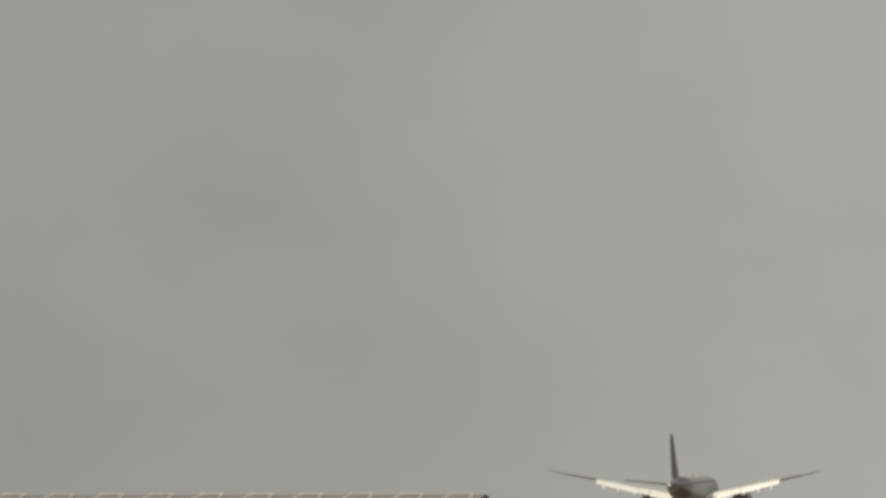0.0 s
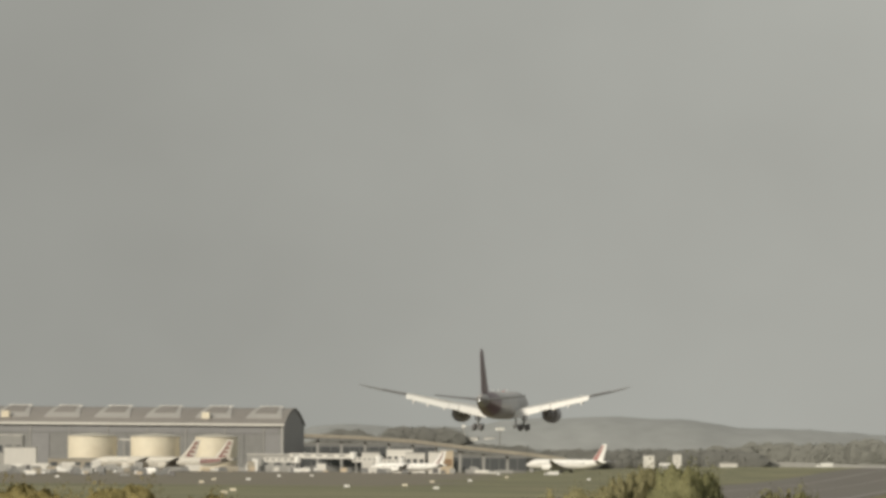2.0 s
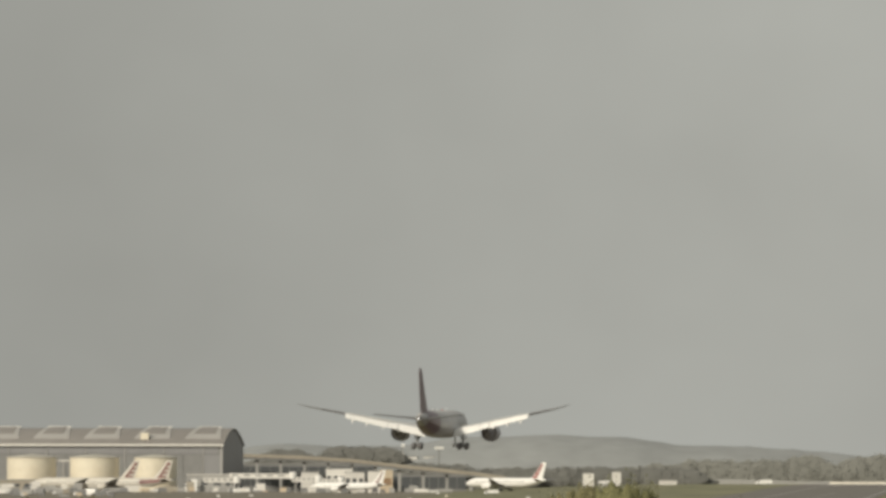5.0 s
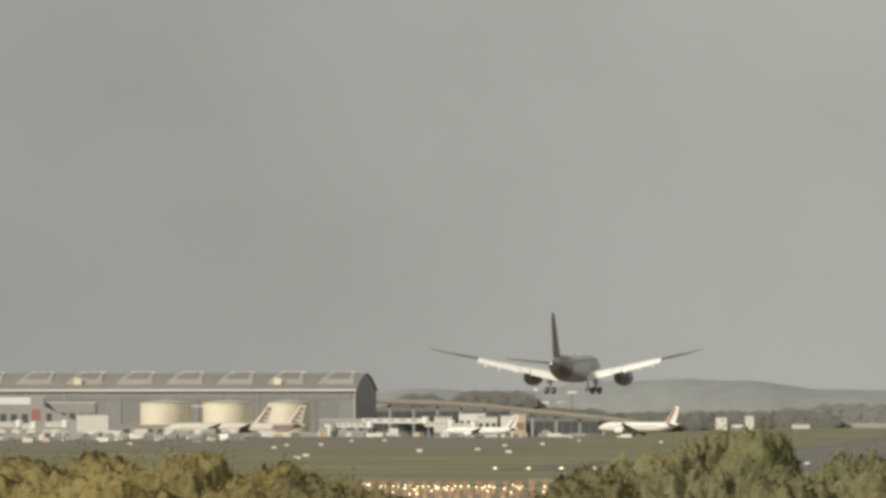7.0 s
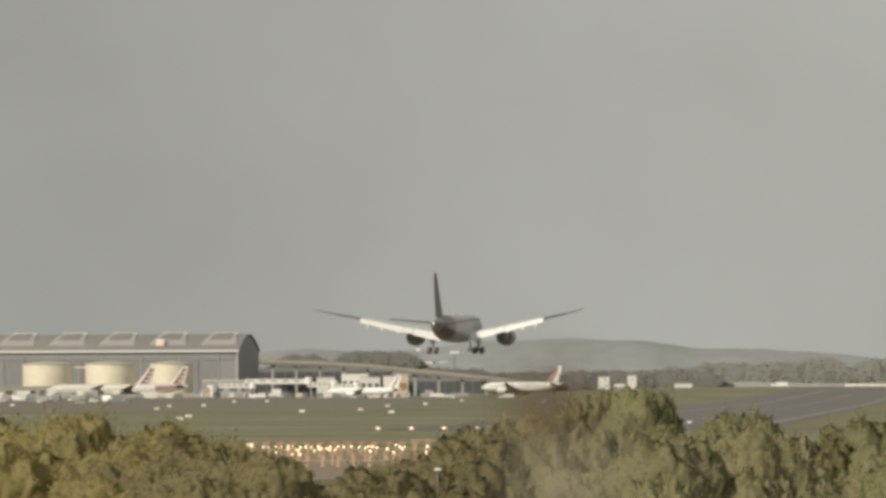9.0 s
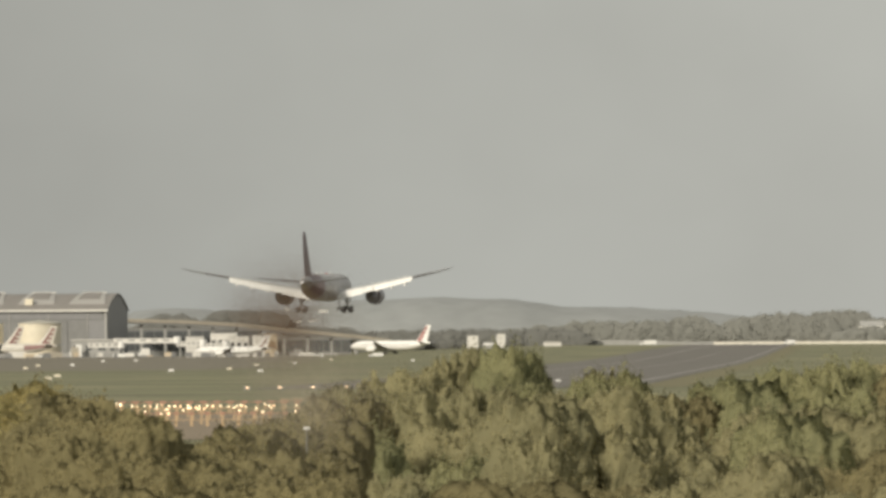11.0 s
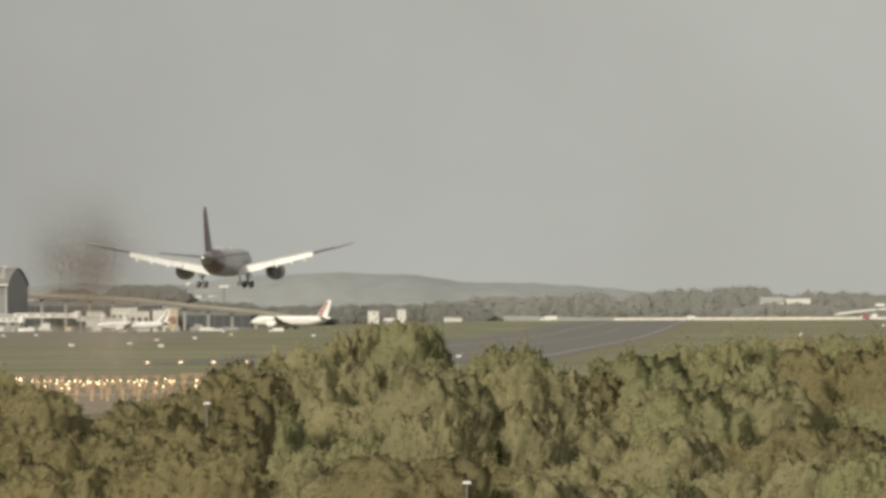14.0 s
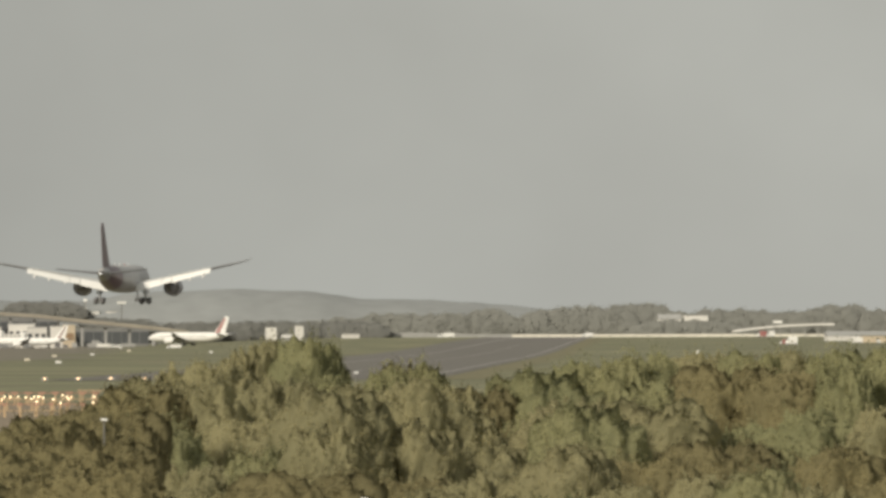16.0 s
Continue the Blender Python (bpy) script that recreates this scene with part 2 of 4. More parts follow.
# ---- building tools ----
# Bearings are read on a circle of 11804 notches to the radian, 784 due +y; 748 on the upright one is level.
NOTCH = 11804.0


def east(n, d):
    return d * (n - 784) / NOTCH


def up(n, d):
    return 9.0 + d * (748 - n) / NOTCH


def ease(a):
    a = min(1.0, max(0.0, a))
    return a * a * (3 - 2 * a)


def ground_z(x, y):
    """The airfield is level, climbs a little towards its far right, and drops to a wooded hollow before it."""
    return -9.0 * ease((585 - y) / 130) + 5.3 * ease((y - 2300) / 2250) * ease((x - 60) / 190)


class Form:
    """Collects corners and faces of one mesh."""

    def __init__(self):
        self.v, self.f, self.n = [], [], []

    def box(self, c, s, rz=0.0, taper=1.0):
        n, k, q = len(self.v), math.cos(rz), math.sin(rz)
        for dz in (-0.5, 0.5):
            t = taper if dz > 0 else 1.0
            for dx, dy in ((-0.5, -0.5), (0.5, -0.5), (0.5, 0.5), (-0.5, 0.5)):
                x, y = dx * s[0] * t, dy * s[1] * t
                self.v.append((c[0] + x * k - y * q, c[1] + x * q + y * k, c[2] + dz * s[2]))
        self.f += [tuple(n + i for i in f) for f in ((3, 2, 1, 0), (4, 5, 6, 7), (0, 1, 5, 4), (1, 2, 6, 5), (2, 3, 7, 6), (3, 0, 4, 7))]
        return self

    def loft(self, rings, cap=True):
        n, m = len(self.v), len(rings[0])
        for r in rings:
            self.v += [tuple(p) for p in r]
        for i in range(len(rings) - 1):
            for j in range(m):
                a, b = n + i * m + j, n + i * m + (j + 1) % m
                self.f.append((a, b, b + m, a + m))
        if cap:
            self.f.append(tuple(n + j for j in reversed(range(m))))
            self.f.append(tuple(n + (len(rings) - 1) * m + j for j in range(m)))
        return self

    def tube(self, p, q, r0, r1=None, n=10, cap=True):
        p, q, r1 = Vector(p), Vector(q), r0 if r1 is None else r1
        d = (q - p).normalized()
        a = d.orthogonal().normalized()
        b = d.cross(a)
        ring = lambda c, r: [c + a * (r * math.cos(t)) + b * (r * math.sin(t)) for t in (2 * math.pi * i / n for i in range(n))]
        return self.loft([ring(p, r0), ring(q, r1)], cap)

    def lathe(self, c, axis, prof, n=24, cap=True):
        """Rings of (way along the axis, radius); axis is 'y' or 'z'."""
        rings = []
        for s, r in prof:
            ring = []
            for i in range(n):
                t = 2 * math.pi * i / n
                u, w = r * math.cos(t), r * math.sin(t)
                ring.append((c[0] + u, c[1] + s, c[2] + w) if axis == "y" else (c[0] + u, c[1] + w, c[2] + s))
            rings.append(ring)
        return self.loft(rings, cap)

    def card(self, c, a, b):
        n = len(self.v)
        self.v += [tuple(c - a - b), tuple(c + a - b * 0.6), tuple(c + a * 0.7 + b), tuple(c - a * 0.6 + b * 0.8)]
        self.f.append((n, n + 1, n + 2, n + 3))

    def mesh(self, name, material, smooth=False):
        me = bpy.data.meshes.new(name)
        me.from_pydata(self.v, [], self.f)
        me.materials.append(material)
        me.update()
        if smooth:
            me.polygons.foreach_set("use_smooth", [True] * len(me.polygons))
            me.set_sharp_from_angle(angle=radians(42))
        if self.n and len(self.n) == len(self.v):      # leaves share the roundness of their clump
            me.polygons.foreach_set("use_smooth", [True] * len(me.polygons))
            me.normals_split_custom_set_from_vertices(self.n)
        return me


def thing(name, m, label, category, group="", kind=""):
    e = new(name)
    e.empty_display_size = 0.5
    e.matrix_basis = m
    return tagged(e, label, category, group, kind)


def part(name, form, material, parent, label="", smooth=False):
    ob = new(name, form.mesh(name, material, smooth))
    ob.parent = parent
    if label:
        ob["label"] = label
    return ob


def fixed(name, form, material, label, category, kind="structure", smooth=False):
    return tagged(new(name, form.mesh(name, material, smooth)), label, category, "", kind)


# ---- ground ----
def sheet(name, xs, ys, lift, material, label, category, edge=None):
    f = Form()
    for y in ys:
        for x in xs:
            px = x if edge is None else edge(x, y)
            f.v.append((px, y, ground_z(px, y) + lift))
    w = len(xs)
    for j in range(len(ys) - 1):
        for i in range(w - 1):
            a = j * w + i
            f.f.append((a, a + 1, a + 1 + w, a + w))
    return fixed(name, f, material, label, category, smooth=True)


xs = [-1600, -1000, -700, -500, -400] + [-300 + 20 * i for i in range(46)] + [700, 850, 1100, 1600]
ys = [-900, -300, 0, 200, 400] + [440 + 15 * i for i in range(11)] + [625 + 75 * i for i in range(59)]
sheet("ground", xs, ys, 0.0, GRASS, "green airfield grass, mown in long bands, reaching far off", "grass")


def along(s, d):
    """Across the runway's line by s metres, at the distance d."""
    return (d - 700) * 0.1 + s


strip = [1260 + 60 * i for i in range(57)]
sheet("runway", [-46, -30, -14, 0, 14, 27], strip, 0.06, TARMAC, "long dark grey asphalt runway with worn markings", "runway", along)
sheet("apron", [0, 0.25, 0.5, 0.75, 1.0], [2150 + 80 * i for i in range(28)], 0.05, APRON, "wide grey-brown concrete apron before the hangars", "apron",
      lambda u, d: -560 + u * (575 + (d - 2150) * 0.035 + 14 * math.sin(d * 0.011)))
sheet("light_bed", [-13, -5, 3, 11], [615 + 12 * i for i in range(19)], 0.05, GRAVEL, "pale pinkish gravel bed under the approach lights", "gravel bed",
      lambda s, d: s + (d - 600) * 0.02 + 1.5 * math.sin(d * 0.05 + s))
sheet("verge", [27.5, 30, 33, 36], [1260 + 60 * i for i in range(46)], 0.05, DRY, "strip of dry yellowish grass beside the runway", "grass",
      lambda s, d: along(s + (2.5 * math.sin(d * 0.02) if s > 30 else 0), d))

# ---- distance: hills, far woods ----
RIDGE = ((-700, 712), (100, 712), (640, 706), (690, 690), (760, 688), (860, 694), (930, 690), (1080, 676), (1200, 671), (1330, 675),
         (1440, 688), (1560, 691), (1700, 700), (1800, 712), (2000, 716), (2400, 722), (3200, 720))


def ridge(n):
    for (a, p), (b, q) in zip(RIDGE, RIDGE[1:]):
        if a <= n <= b:
            return p + (q - p) * ease((n - a) / (b - a))
    return 715


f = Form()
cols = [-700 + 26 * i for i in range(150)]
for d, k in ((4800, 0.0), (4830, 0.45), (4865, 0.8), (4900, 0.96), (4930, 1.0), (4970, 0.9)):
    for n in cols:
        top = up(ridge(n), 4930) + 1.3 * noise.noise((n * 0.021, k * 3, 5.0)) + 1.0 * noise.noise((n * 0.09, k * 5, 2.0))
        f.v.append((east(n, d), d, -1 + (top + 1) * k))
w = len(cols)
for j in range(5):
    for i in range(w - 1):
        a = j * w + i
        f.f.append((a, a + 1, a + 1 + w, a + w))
fixed("backdrop", f, HILL_HAZED, "low wooded hills, distant haze painted into their grey-green", "hills", smooth=True)


def leaf_clump(f, c, r, count, size, rng, out=Vector((0, 0, 0)), near=0.5, far=1.28, round_=0.5):
    for _ in range(count):
        p = Vector((rng.gauss(0, 1), rng.gauss(0, 1), rng.gauss(0, 1))).normalized()
        q = Vector(c) + Vector((p.x * r[0], p.y * r[1], p.z * r[2])) * rng.uniform(near, far)
        a = (p + Vector((rng.gauss(0, 0.4), rng.gauss(0, 0.4), rng.gauss(0, 0.4)))).orthogonal().normalized()
        b = p.cross(a).normalized()
        s = size * rng.uniform(0.6, 1.3)
        f.card(q, a * s, b * s * rng.uniform(0.6, 1.0))
        f.n += [tuple((p * round_ + out * 0.8 + Vector((rng.gauss(0, 0.15), rng.gauss(0, 0.15), rng.gauss(0, 0.15)))).normalized())] * 4


def core(f, c, r, rng, out=Vector((0, 0, 0)), round_=0.6):
    """The dense inside of a leaf clump, an uneven rounded lump."""
    rings = []
    for i in range(6):
        t = math.pi * (i + 0.25) / 5.5
        ring = []
        for j in range(9):
            a, k = 2 * math.pi * j / 9, rng.uniform(0.86, 1.12)
            p = Vector((math.sin(t) * math.cos(a), math.sin(t) * math.sin(a), -math.cos(t)))
            ring.append((c[0] + r[0] * p.x * k, c[1] + r[1] * p.y * k, c[2] + r[2] * p.z * k))
            f.n.append(tuple((p * round_ + out * 0.8).normalized()))
        rings.append(ring)
    f.loft(rings, True)


def far_wood(spans, d, label, seed, leaf=LEAF_HAZED):
    """A far belt of trees: (from, to, crown line, foot line) in notches."""
    rng, f = random.Random(seed), Form()
    for n0, n1, top, foot in spans:
        n = n0
        while n < n1:
            dd = d + rng.uniform(-9, 9)
            z1, z0 = up(top + rng.uniform(-2, 5), dd), up(foot + 9, dd)
            edge = min(1.0, 0.45 + min(n - n0, n1 - n) / 40)
            h = (z1 - z0) * edge
            rx = rng.uniform(8, 15)
            core(f, (east(n, dd), dd, z0 + h * 0.5), (rx * 0.9, 6.0, h * 0.46), rng, Vector((0, -0.7, 0.3)), 0.15)
            leaf_clump(f, (east(n, dd), dd, z0 + h * 0.5), (rx, 8, h * 0.52), 240, 0.55, rng, Vector((0, -0.7, 0.3)), 0.8, 1.08, 0.12)
            n += rng.uniform(7, 12)
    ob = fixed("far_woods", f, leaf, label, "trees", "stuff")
    return ob


far_wood(((700, 790, 698, 722), (810, 945, 692, 720), (940, 1075, 721, 740), (1070, 1480, 728, 757)), 4550, "far belt of dark haze-painted trees below the hills", 11, LEAF_HAZED_DARK)
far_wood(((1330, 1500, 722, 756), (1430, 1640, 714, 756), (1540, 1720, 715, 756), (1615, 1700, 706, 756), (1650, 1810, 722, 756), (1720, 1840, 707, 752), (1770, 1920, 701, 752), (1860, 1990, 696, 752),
          (1920, 2130, 713, 752), (2020, 2180, 708, 752), (2110, 2310, 711, 752), (2225, 2335, 700, 752), (2280, 2600, 708, 752)), 4760, "long far line of dull green haze-painted trees behind the airfield", 12)
far_wood(((1920, 2110, 727, 756),), 4650, "low far haze-painted hedge before the farm sheds", 13)

# ---- hangar ----
HD = 4200.0
HX1 = east(629, HD)
hang = thing("hangar", pose(HX1, HD, 0, 0, 0, -9), "huge grey aircraft hangar with an arched roof and pale eaves band", "hangar")
HL, HW, EAVE, CREST = 330.0, 80.0, 29.0, 39.8    # runs to -x from its front right corner
part("front_wall", Form().box((-HL / 2, 1.0, EAVE / 2), (HL, 2.0, EAVE)), CLAD, hang)


def arch(u):
    """The roof's height across the hangar, u from the front eave to the back."""
    return EAVE + (CREST - EAVE) * (1 - abs(2 * u - 1) ** 1.75)


f = Form()
steps = [i / 18 for i in range(19)]
for x in (-0.2, -1.6):
    f.v += [(x, HW * u, arch(u) - 0.3) for u in steps] + [(x, HW * u, 0) for u in reversed(steps)]
f.f = [tuple(range(38)), tuple(reversed(range(38, 76)))] + [(i, (i + 1) % 38, 38 + (i + 1) % 38, 38 + i) for i in range(38)]
part("end_wall", f, CLADEND, hang, "dark grey arched end wall")
f = Form()
for lift in (0.0, 0.5):
    for x in (0.6, -HL):
        f.v += [(x, -1.0 + (HW + 2) * u, arch(u) + lift) for u in steps]
f.f = []
for i in range(18):
    f.f += [(i, i + 1, 20 + i, 19 + i), (38 + i, 57 + i, 58 + i, 39 + i), (i, 38 + i, 39 + i, i + 1), (19 + i, 20 + i, 58 + i, 57 + i)]
roof = part("roof", f, ROOF, hang, "brown-grey arched metal roof", smooth=True)
part("eaves_band", Form().box((-HL / 2 + 0.4, -1.4, EAVE + 0.3), (HL + 1, 1.4, 1.35)), SHEDW, hang, "long pale eaves band")
part("corner_post", Form().box((-0.6, -0.3, EAVE / 2), (1.5, 1.0, EAVE - 1)), SHED, hang)
for k in range(11):
    x = -14 - 32.5 * k
    f = Form()
    ua = [0.10 + 0.05 * i for i in range(8)]
    for lift in (0.55, 1.15):
        for sx, cut in ((-11.5, 0.0), (11.5, 0.0)):
            f.v += [(x + sx * (1 - 0.35 * (u - 0.1) / 0.35), HW * u, arch(u) + lift) for u in ua]
    for i in range(7):
        f.f += [(16 + i, 24 + i, 25 + i, 17 + i), (i, 16 + i, 17 + i, i + 1), (8 + i, 9 + i, 25 + i, 24 + i)]
    f.f += [(0, 8, 24, 16), (7, 23, 31, 15)]
    rl = part("rooflight", f, SKYL, roof, "pale raised rooflight")
    g = Form()
    for lift in (1.0, 1.4):
        for sx in (-7.6, 7.6):
            g.v += [(x + sx * (1 - 0.3 * (u - 0.1) / 0.35), HW * u, arch(u) + lift) for u in ua[2:]]
    g.f = [(12 + i, 18 + i, 19 + i, 13 + i) for i in range(5)] + [(0, 6, 18, 12)]
    part("roof_sheet", g, ROOF, roof)
    part("ridge_vent", Form().box((x, HW * 0.47, CREST + 0.9), (15.0, 1.6, 1.3)), SHEDW, roof, "pale ridge vent")
for x in (-160.0, -31.0):
    part("roof_plant", Form().box((x - 20, 8.0, EAVE + 6.0), (5.0, 4.0, 4.2)), CREAM, roof, "cream roof plant housing")
for k in range(26):
    x = -6 - 12.5 * k
    part("door_leaf", Form().box((x, -0.25, 12.0), (11.6, 0.35, 22.5)), CLAD if k % 3 else CLADEND, hang)
    if k % 2 == 0:
        part("post", Form().box((x - 6.25, -0.55, 14), (0.6, 0.5, 27)), SHED, hang)
part("upper_glazing", Form().box((-HL / 2, -0.2, 26.0), (HL - 6, 0.3, 4.2)), CLADEND, hang)


# ---- storage tanks ----
def tank(n, d, r, h, label):
    t = thing("storage_tank", pose(east(n, d), d, 0), label, "tank", "tanks before the hangar")
    part("shell", Form().lathe((0, 0, 0), "z", [(0, r), (h, r)], 48), CREAM, t, smooth=True)
    part("roof", Form().lathe((0, 0, h), "z", [(0, r + 0.25), (0.35, r + 0.25), (1.4, r * 0.6), (2.2, r * 0.12), (2.3, 0.1)], 48), TANKROOF, t, smooth=True)
    for z in (h * 0.33, h * 0.66, h - 0.5):
        part("stiffener_ring", Form().lathe((0, 0, z), "z", [(0, r), (0, r + 0.18), (0.25, r + 0.18), (0.25, r)], 48, False), CREAM, t)
    return t


tank(292, 4060, 15.0, 20.8, "squat cream cylindrical storage tank with a low cone roof")
tank(403, 4060, 15.0, 20.8, "squat cream cylindrical storage tank with a low cone roof")
tank(511, 4060, 13.0, 20.8, "cream storage tank behind the parked aircraft tails")
wk = thing("pipe_bridge", pose(east(348, 4058), 4058, 0), "thin pale pipe bridge between two tanks", "pipe bridge")
part("walkway", Form().box((0, 0, 19.0), (10.5, 1.4, 0.8)), SHEDW, wk)
part("leg", Form().tube((0, 0, 0), (0, 0, 18.6), 0.4), SHED, wk)


# ---- sheds and low buildings ----
def shed(name, n0, n1, top, d, deep, material, label, pitch=0.0, base=0.0, windows=0, turn=0.0, bay=(0.6, 0.32, 0.55)):
    """A low building: walls, a roof slab and, where they show, a row of openings."""
    x0, x1 = east(n0, d), east(n1, d)
    cx, w = (x0 + x1) / 2, x1 - x0
    g = ground_z(cx, d) + base
    h = up(top, d) - g
    t = thing(name, pose(cx, d, g, 0, 0, turn), label, "building")
    hw = h - pitch - 0.5
    part("wall", Form().box((0, deep / 2, hw / 2), (w, deep, hw)), material, t)
    r = Form()
    if pitch:
        r.loft([[(-w / 2 - 0.3, -0.4, hw), (-w / 2 - 0.3, deep / 2, hw + pitch + 0.5), (-w / 2 - 0.3, deep + 0.4, hw)],
                [(w / 2 + 0.3, -0.4, hw), (w / 2 + 0.3, deep / 2, hw + pitch + 0.5), (w / 2 + 0.3, deep + 0.4, hw)]])
    else:
        r.box((0, deep / 2, hw + 0.25), (w + 0.5, deep + 0.6, 0.5))
    part("roof", r, SHED if material is not SHED else SHEDW, t)
    for i in range(windows):
        x = -w / 2 + w * (i + 0.5) / windows
        # with wide bays these panels are no windows but painted shade
        part("window", Form().box((x, -0.03, hw * bay[2]), (w / windows * bay[0], 0.14, hw * bay[1])), GLASS, t)
    return t


shed("terminal_shed", -60, 72, 703, 4020, 40, SHED, "long grey terminal shed with a pale sloping roof", pitch=4.0, windows=7)
shed("boarding_pier", 72, 168, 712, 4040, 30, SHED, "grey boarding pier joined to the terminal", windows=6)
st = shed("stair_tower", 54, 78, 702, 4010, 10, SHED, "grey stair tower with a red panel")
part("red_panel", Form().box((-0.8, -0.15, 13.6), (5.0, 0.2, 6.5)), FADED, st, "faded red panel")
f = Form().loft([[(-13, 0, 0), (-13, 12, 0), (-13, 12, 19), (-13, 0, 19)], [(13, 0, 0), (13, 12, 0), (13, 12, 7.5), (13, 0, 7.5)]])
ramp_b = thing("sloping_hall", pose(east(112, 4000), 4000, 0), "grey hall with a sloping roof", "building")
part("wall", f, SHED, ramp_b)
part("opening", Form().box((-8.5, -0.1, 11), (3.2, 0.2, 7)), GLASS, ramp_b)
shed("low_store", 214, 336, 752, 4030, 10, DULL, "long low tan store below the tanks", windows=6)
shed("low_store", 338, 432, 753, 4030, 10, SHED, "long low grey store below the tanks", windows=5)
shed("low_store", 566, 652, 742, 4035, 10, SHED, "grey low store beside the hangar", windows=4)
shed("cargo_shed", 136, 192, 733, 3990, 18, SHEDW, "pale cargo shed on the apron")
shed("office_block", 812, 858, 731, 4000, 14, SHEDW, "white airport office block", windows=4)
shed("office_block", 845, 880, 737, 3990, 12, SHEDW, "white two-storey cabin block", windows=3)
bb = shed("beige_block", 908, 930, 732, 3960, 10, BEIGE, "beige rendered block with a brown loading door")
part("loading_door", Form().box((0.6, -0.1, 6.8), (4.4, 0.2, 4.2)), mat("brown_door", (0.30, 0.20, 0.12), 0.7), bb, "brown loading door")
shed("cargo_block", 768, 800, 737, 3990, 12, SHEDW, "white cargo block behind the stands")
shed("plant_room", 886, 908, 735, 3985, 8, SHEDW, "white plant room beside the beige block")
shed("guard_hut", 1267, 1286, 738, 4300, 8, SHEDW, "white hut at the field's edge")
shed("guard_hut", 1319, 1334, 735, 4300, 8, SHEDW, "white hut at the field's edge")
shed("store_shed", 1296, 1322, 752, 4250, 8, SHED, "grey store shed with a pitched roof", pitch=1.5)
shed("field_cabin", 1402, 1433, 750, 4350, 6, SHEDW, "long pale field cabin at the airfield's edge")
shed("farm_shed", 1966, 2006, 717, 4700, 14, SHEDW, "far white farm shed with a pitched roof", pitch=3)
shed("farm_shed", 2012, 2054, 718, 4700, 14, SHEDW, "far white farm shed with a low roof")
shed("hill_house", 950, 973, 709, 4852, 10, SHEDW, "far pale house on the hillside", base=19)
shed("hill_house", 985, 1006, 709, 4852, 10, SHEDW, "far pale house on the hillside", base=19)
shed("hill_house", 928, 950, 704, 4856, 9, SHED, "far grey house on the hillside", base=20)
tw = thing("radar_tower", pose(east(1012, 4720), 4720, 0), "slim tower with a white cabin on top", "tower")
part("shaft", Form().tube((0, 0, 0), (0, 0, 29), 0.5, 0.4), CLAD, tw)
part("cabin", Form().box((0, 0, 30.3), (6.0, 4, 1.7), 0, 1.1), WHITE, tw)
for n, top in ((948, 690), (1048, 752), (1230, 736)):
    m = thing("mast", pose(east(n, 4650), 4650, 0), "slim grey mast with a small white head", "mast")
    part("pole", Form().tube((0, 0, 0), (0, 0, up(top, 4650)), 0.35), SHED, m)
    part("head", Form().box((0, 0, up(top, 4650)), (2.6, 1.5, 1.8)), WHITE, m)

# ---- raised road ----
va = thing("raised_road", pose(0, 0, 0), "long sloping grey road viaduct on thin piers", "viaduct")
f, g = Form(), Form()
pts = [(660, 709), (760, 712), (860, 718), (960, 729), (1070, 740), (1130, 748)]
for a, b in zip(pts, pts[1:]):
    p, q = (east(a[0], 4320), 4320, up(a[1], 4320)), (east(b[0], 4320), 4320, up(b[1], 4320))
    f.loft([[(p[0], y, p[2] + z) for y, z in ((4314, 0), (4326, 0), (4326, -2.2), (4314, -2.2))], [(q[0], y, q[2] + z) for y, z in ((4314, 0), (4326, 0), (4326, -2.2), (4314, -2.2))]])
    g.loft([[(p[0], y, p[2] + z) for y, z in ((4313.6, 1.2), (4314, 1.2), (4314, -1.0), (4313.6, -1.0))], [(q[0], y, q[2] + z) for y, z in ((4313.6, 1.2), (4314, 1.2), (4314, -1.0), (4313.6, -1.0))]])
part("deck", f, CLAD, va)
part("parapet", g, DULL, va, "pale tan parapet")
for n in range(690, 1110, 42):
    z = [p[1] + (q[1] - p[1]) * (n - p[0]) / (q[0] - p[0]) for p, q in zip(pts, pts[1:]) if p[0] <= n <= q[0]][0]
    x = east(n, 4320)
    part("pier", Form().box((x, 4320, up(z, 4320) / 2 - 1), (1.8, 6, up(z, 4320) - 2)), SHED, va)
# dark glass bays under the deck stand in for the shade there
shed("car_park", 662, 900, 722, 4340, 30, CLAD, "low car park below the raised road, shade painted as dark bays", windows=14, bay=(0.94, 0.7, 0.55))
shed("dark_hall", 930, 1060, 740, 4380, 30, CLAD, "low hall below the raised road, shade painted as dark bays", windows=8, bay=(0.94, 0.7, 0.5))

# ---- pale boundary wall on the far right ----
f, g = Form(), Form()
for i in range(60):
    n = 1440 + 22 * i
    x, x2 = east(n, 4600), east(n + 21.4, 4600)
    h = 1.9 + 1.7 * (1 - ease(min(1.0, max(0.0, (n - 1470) / 240))))
    (f if n > 1690 else g).box(((x + x2) / 2, 4600, ground_z(x, 4600) + h / 2), (x2 - x, 0.5, h))
fixed("boundary_wall_west", g, SHED, "grey weathered wall stepping down along the airfield's far edge", "wall")
fixed("boundary_wall", f, CONCRETE, "long low pale concrete wall along the airfield's far edge", "wall")


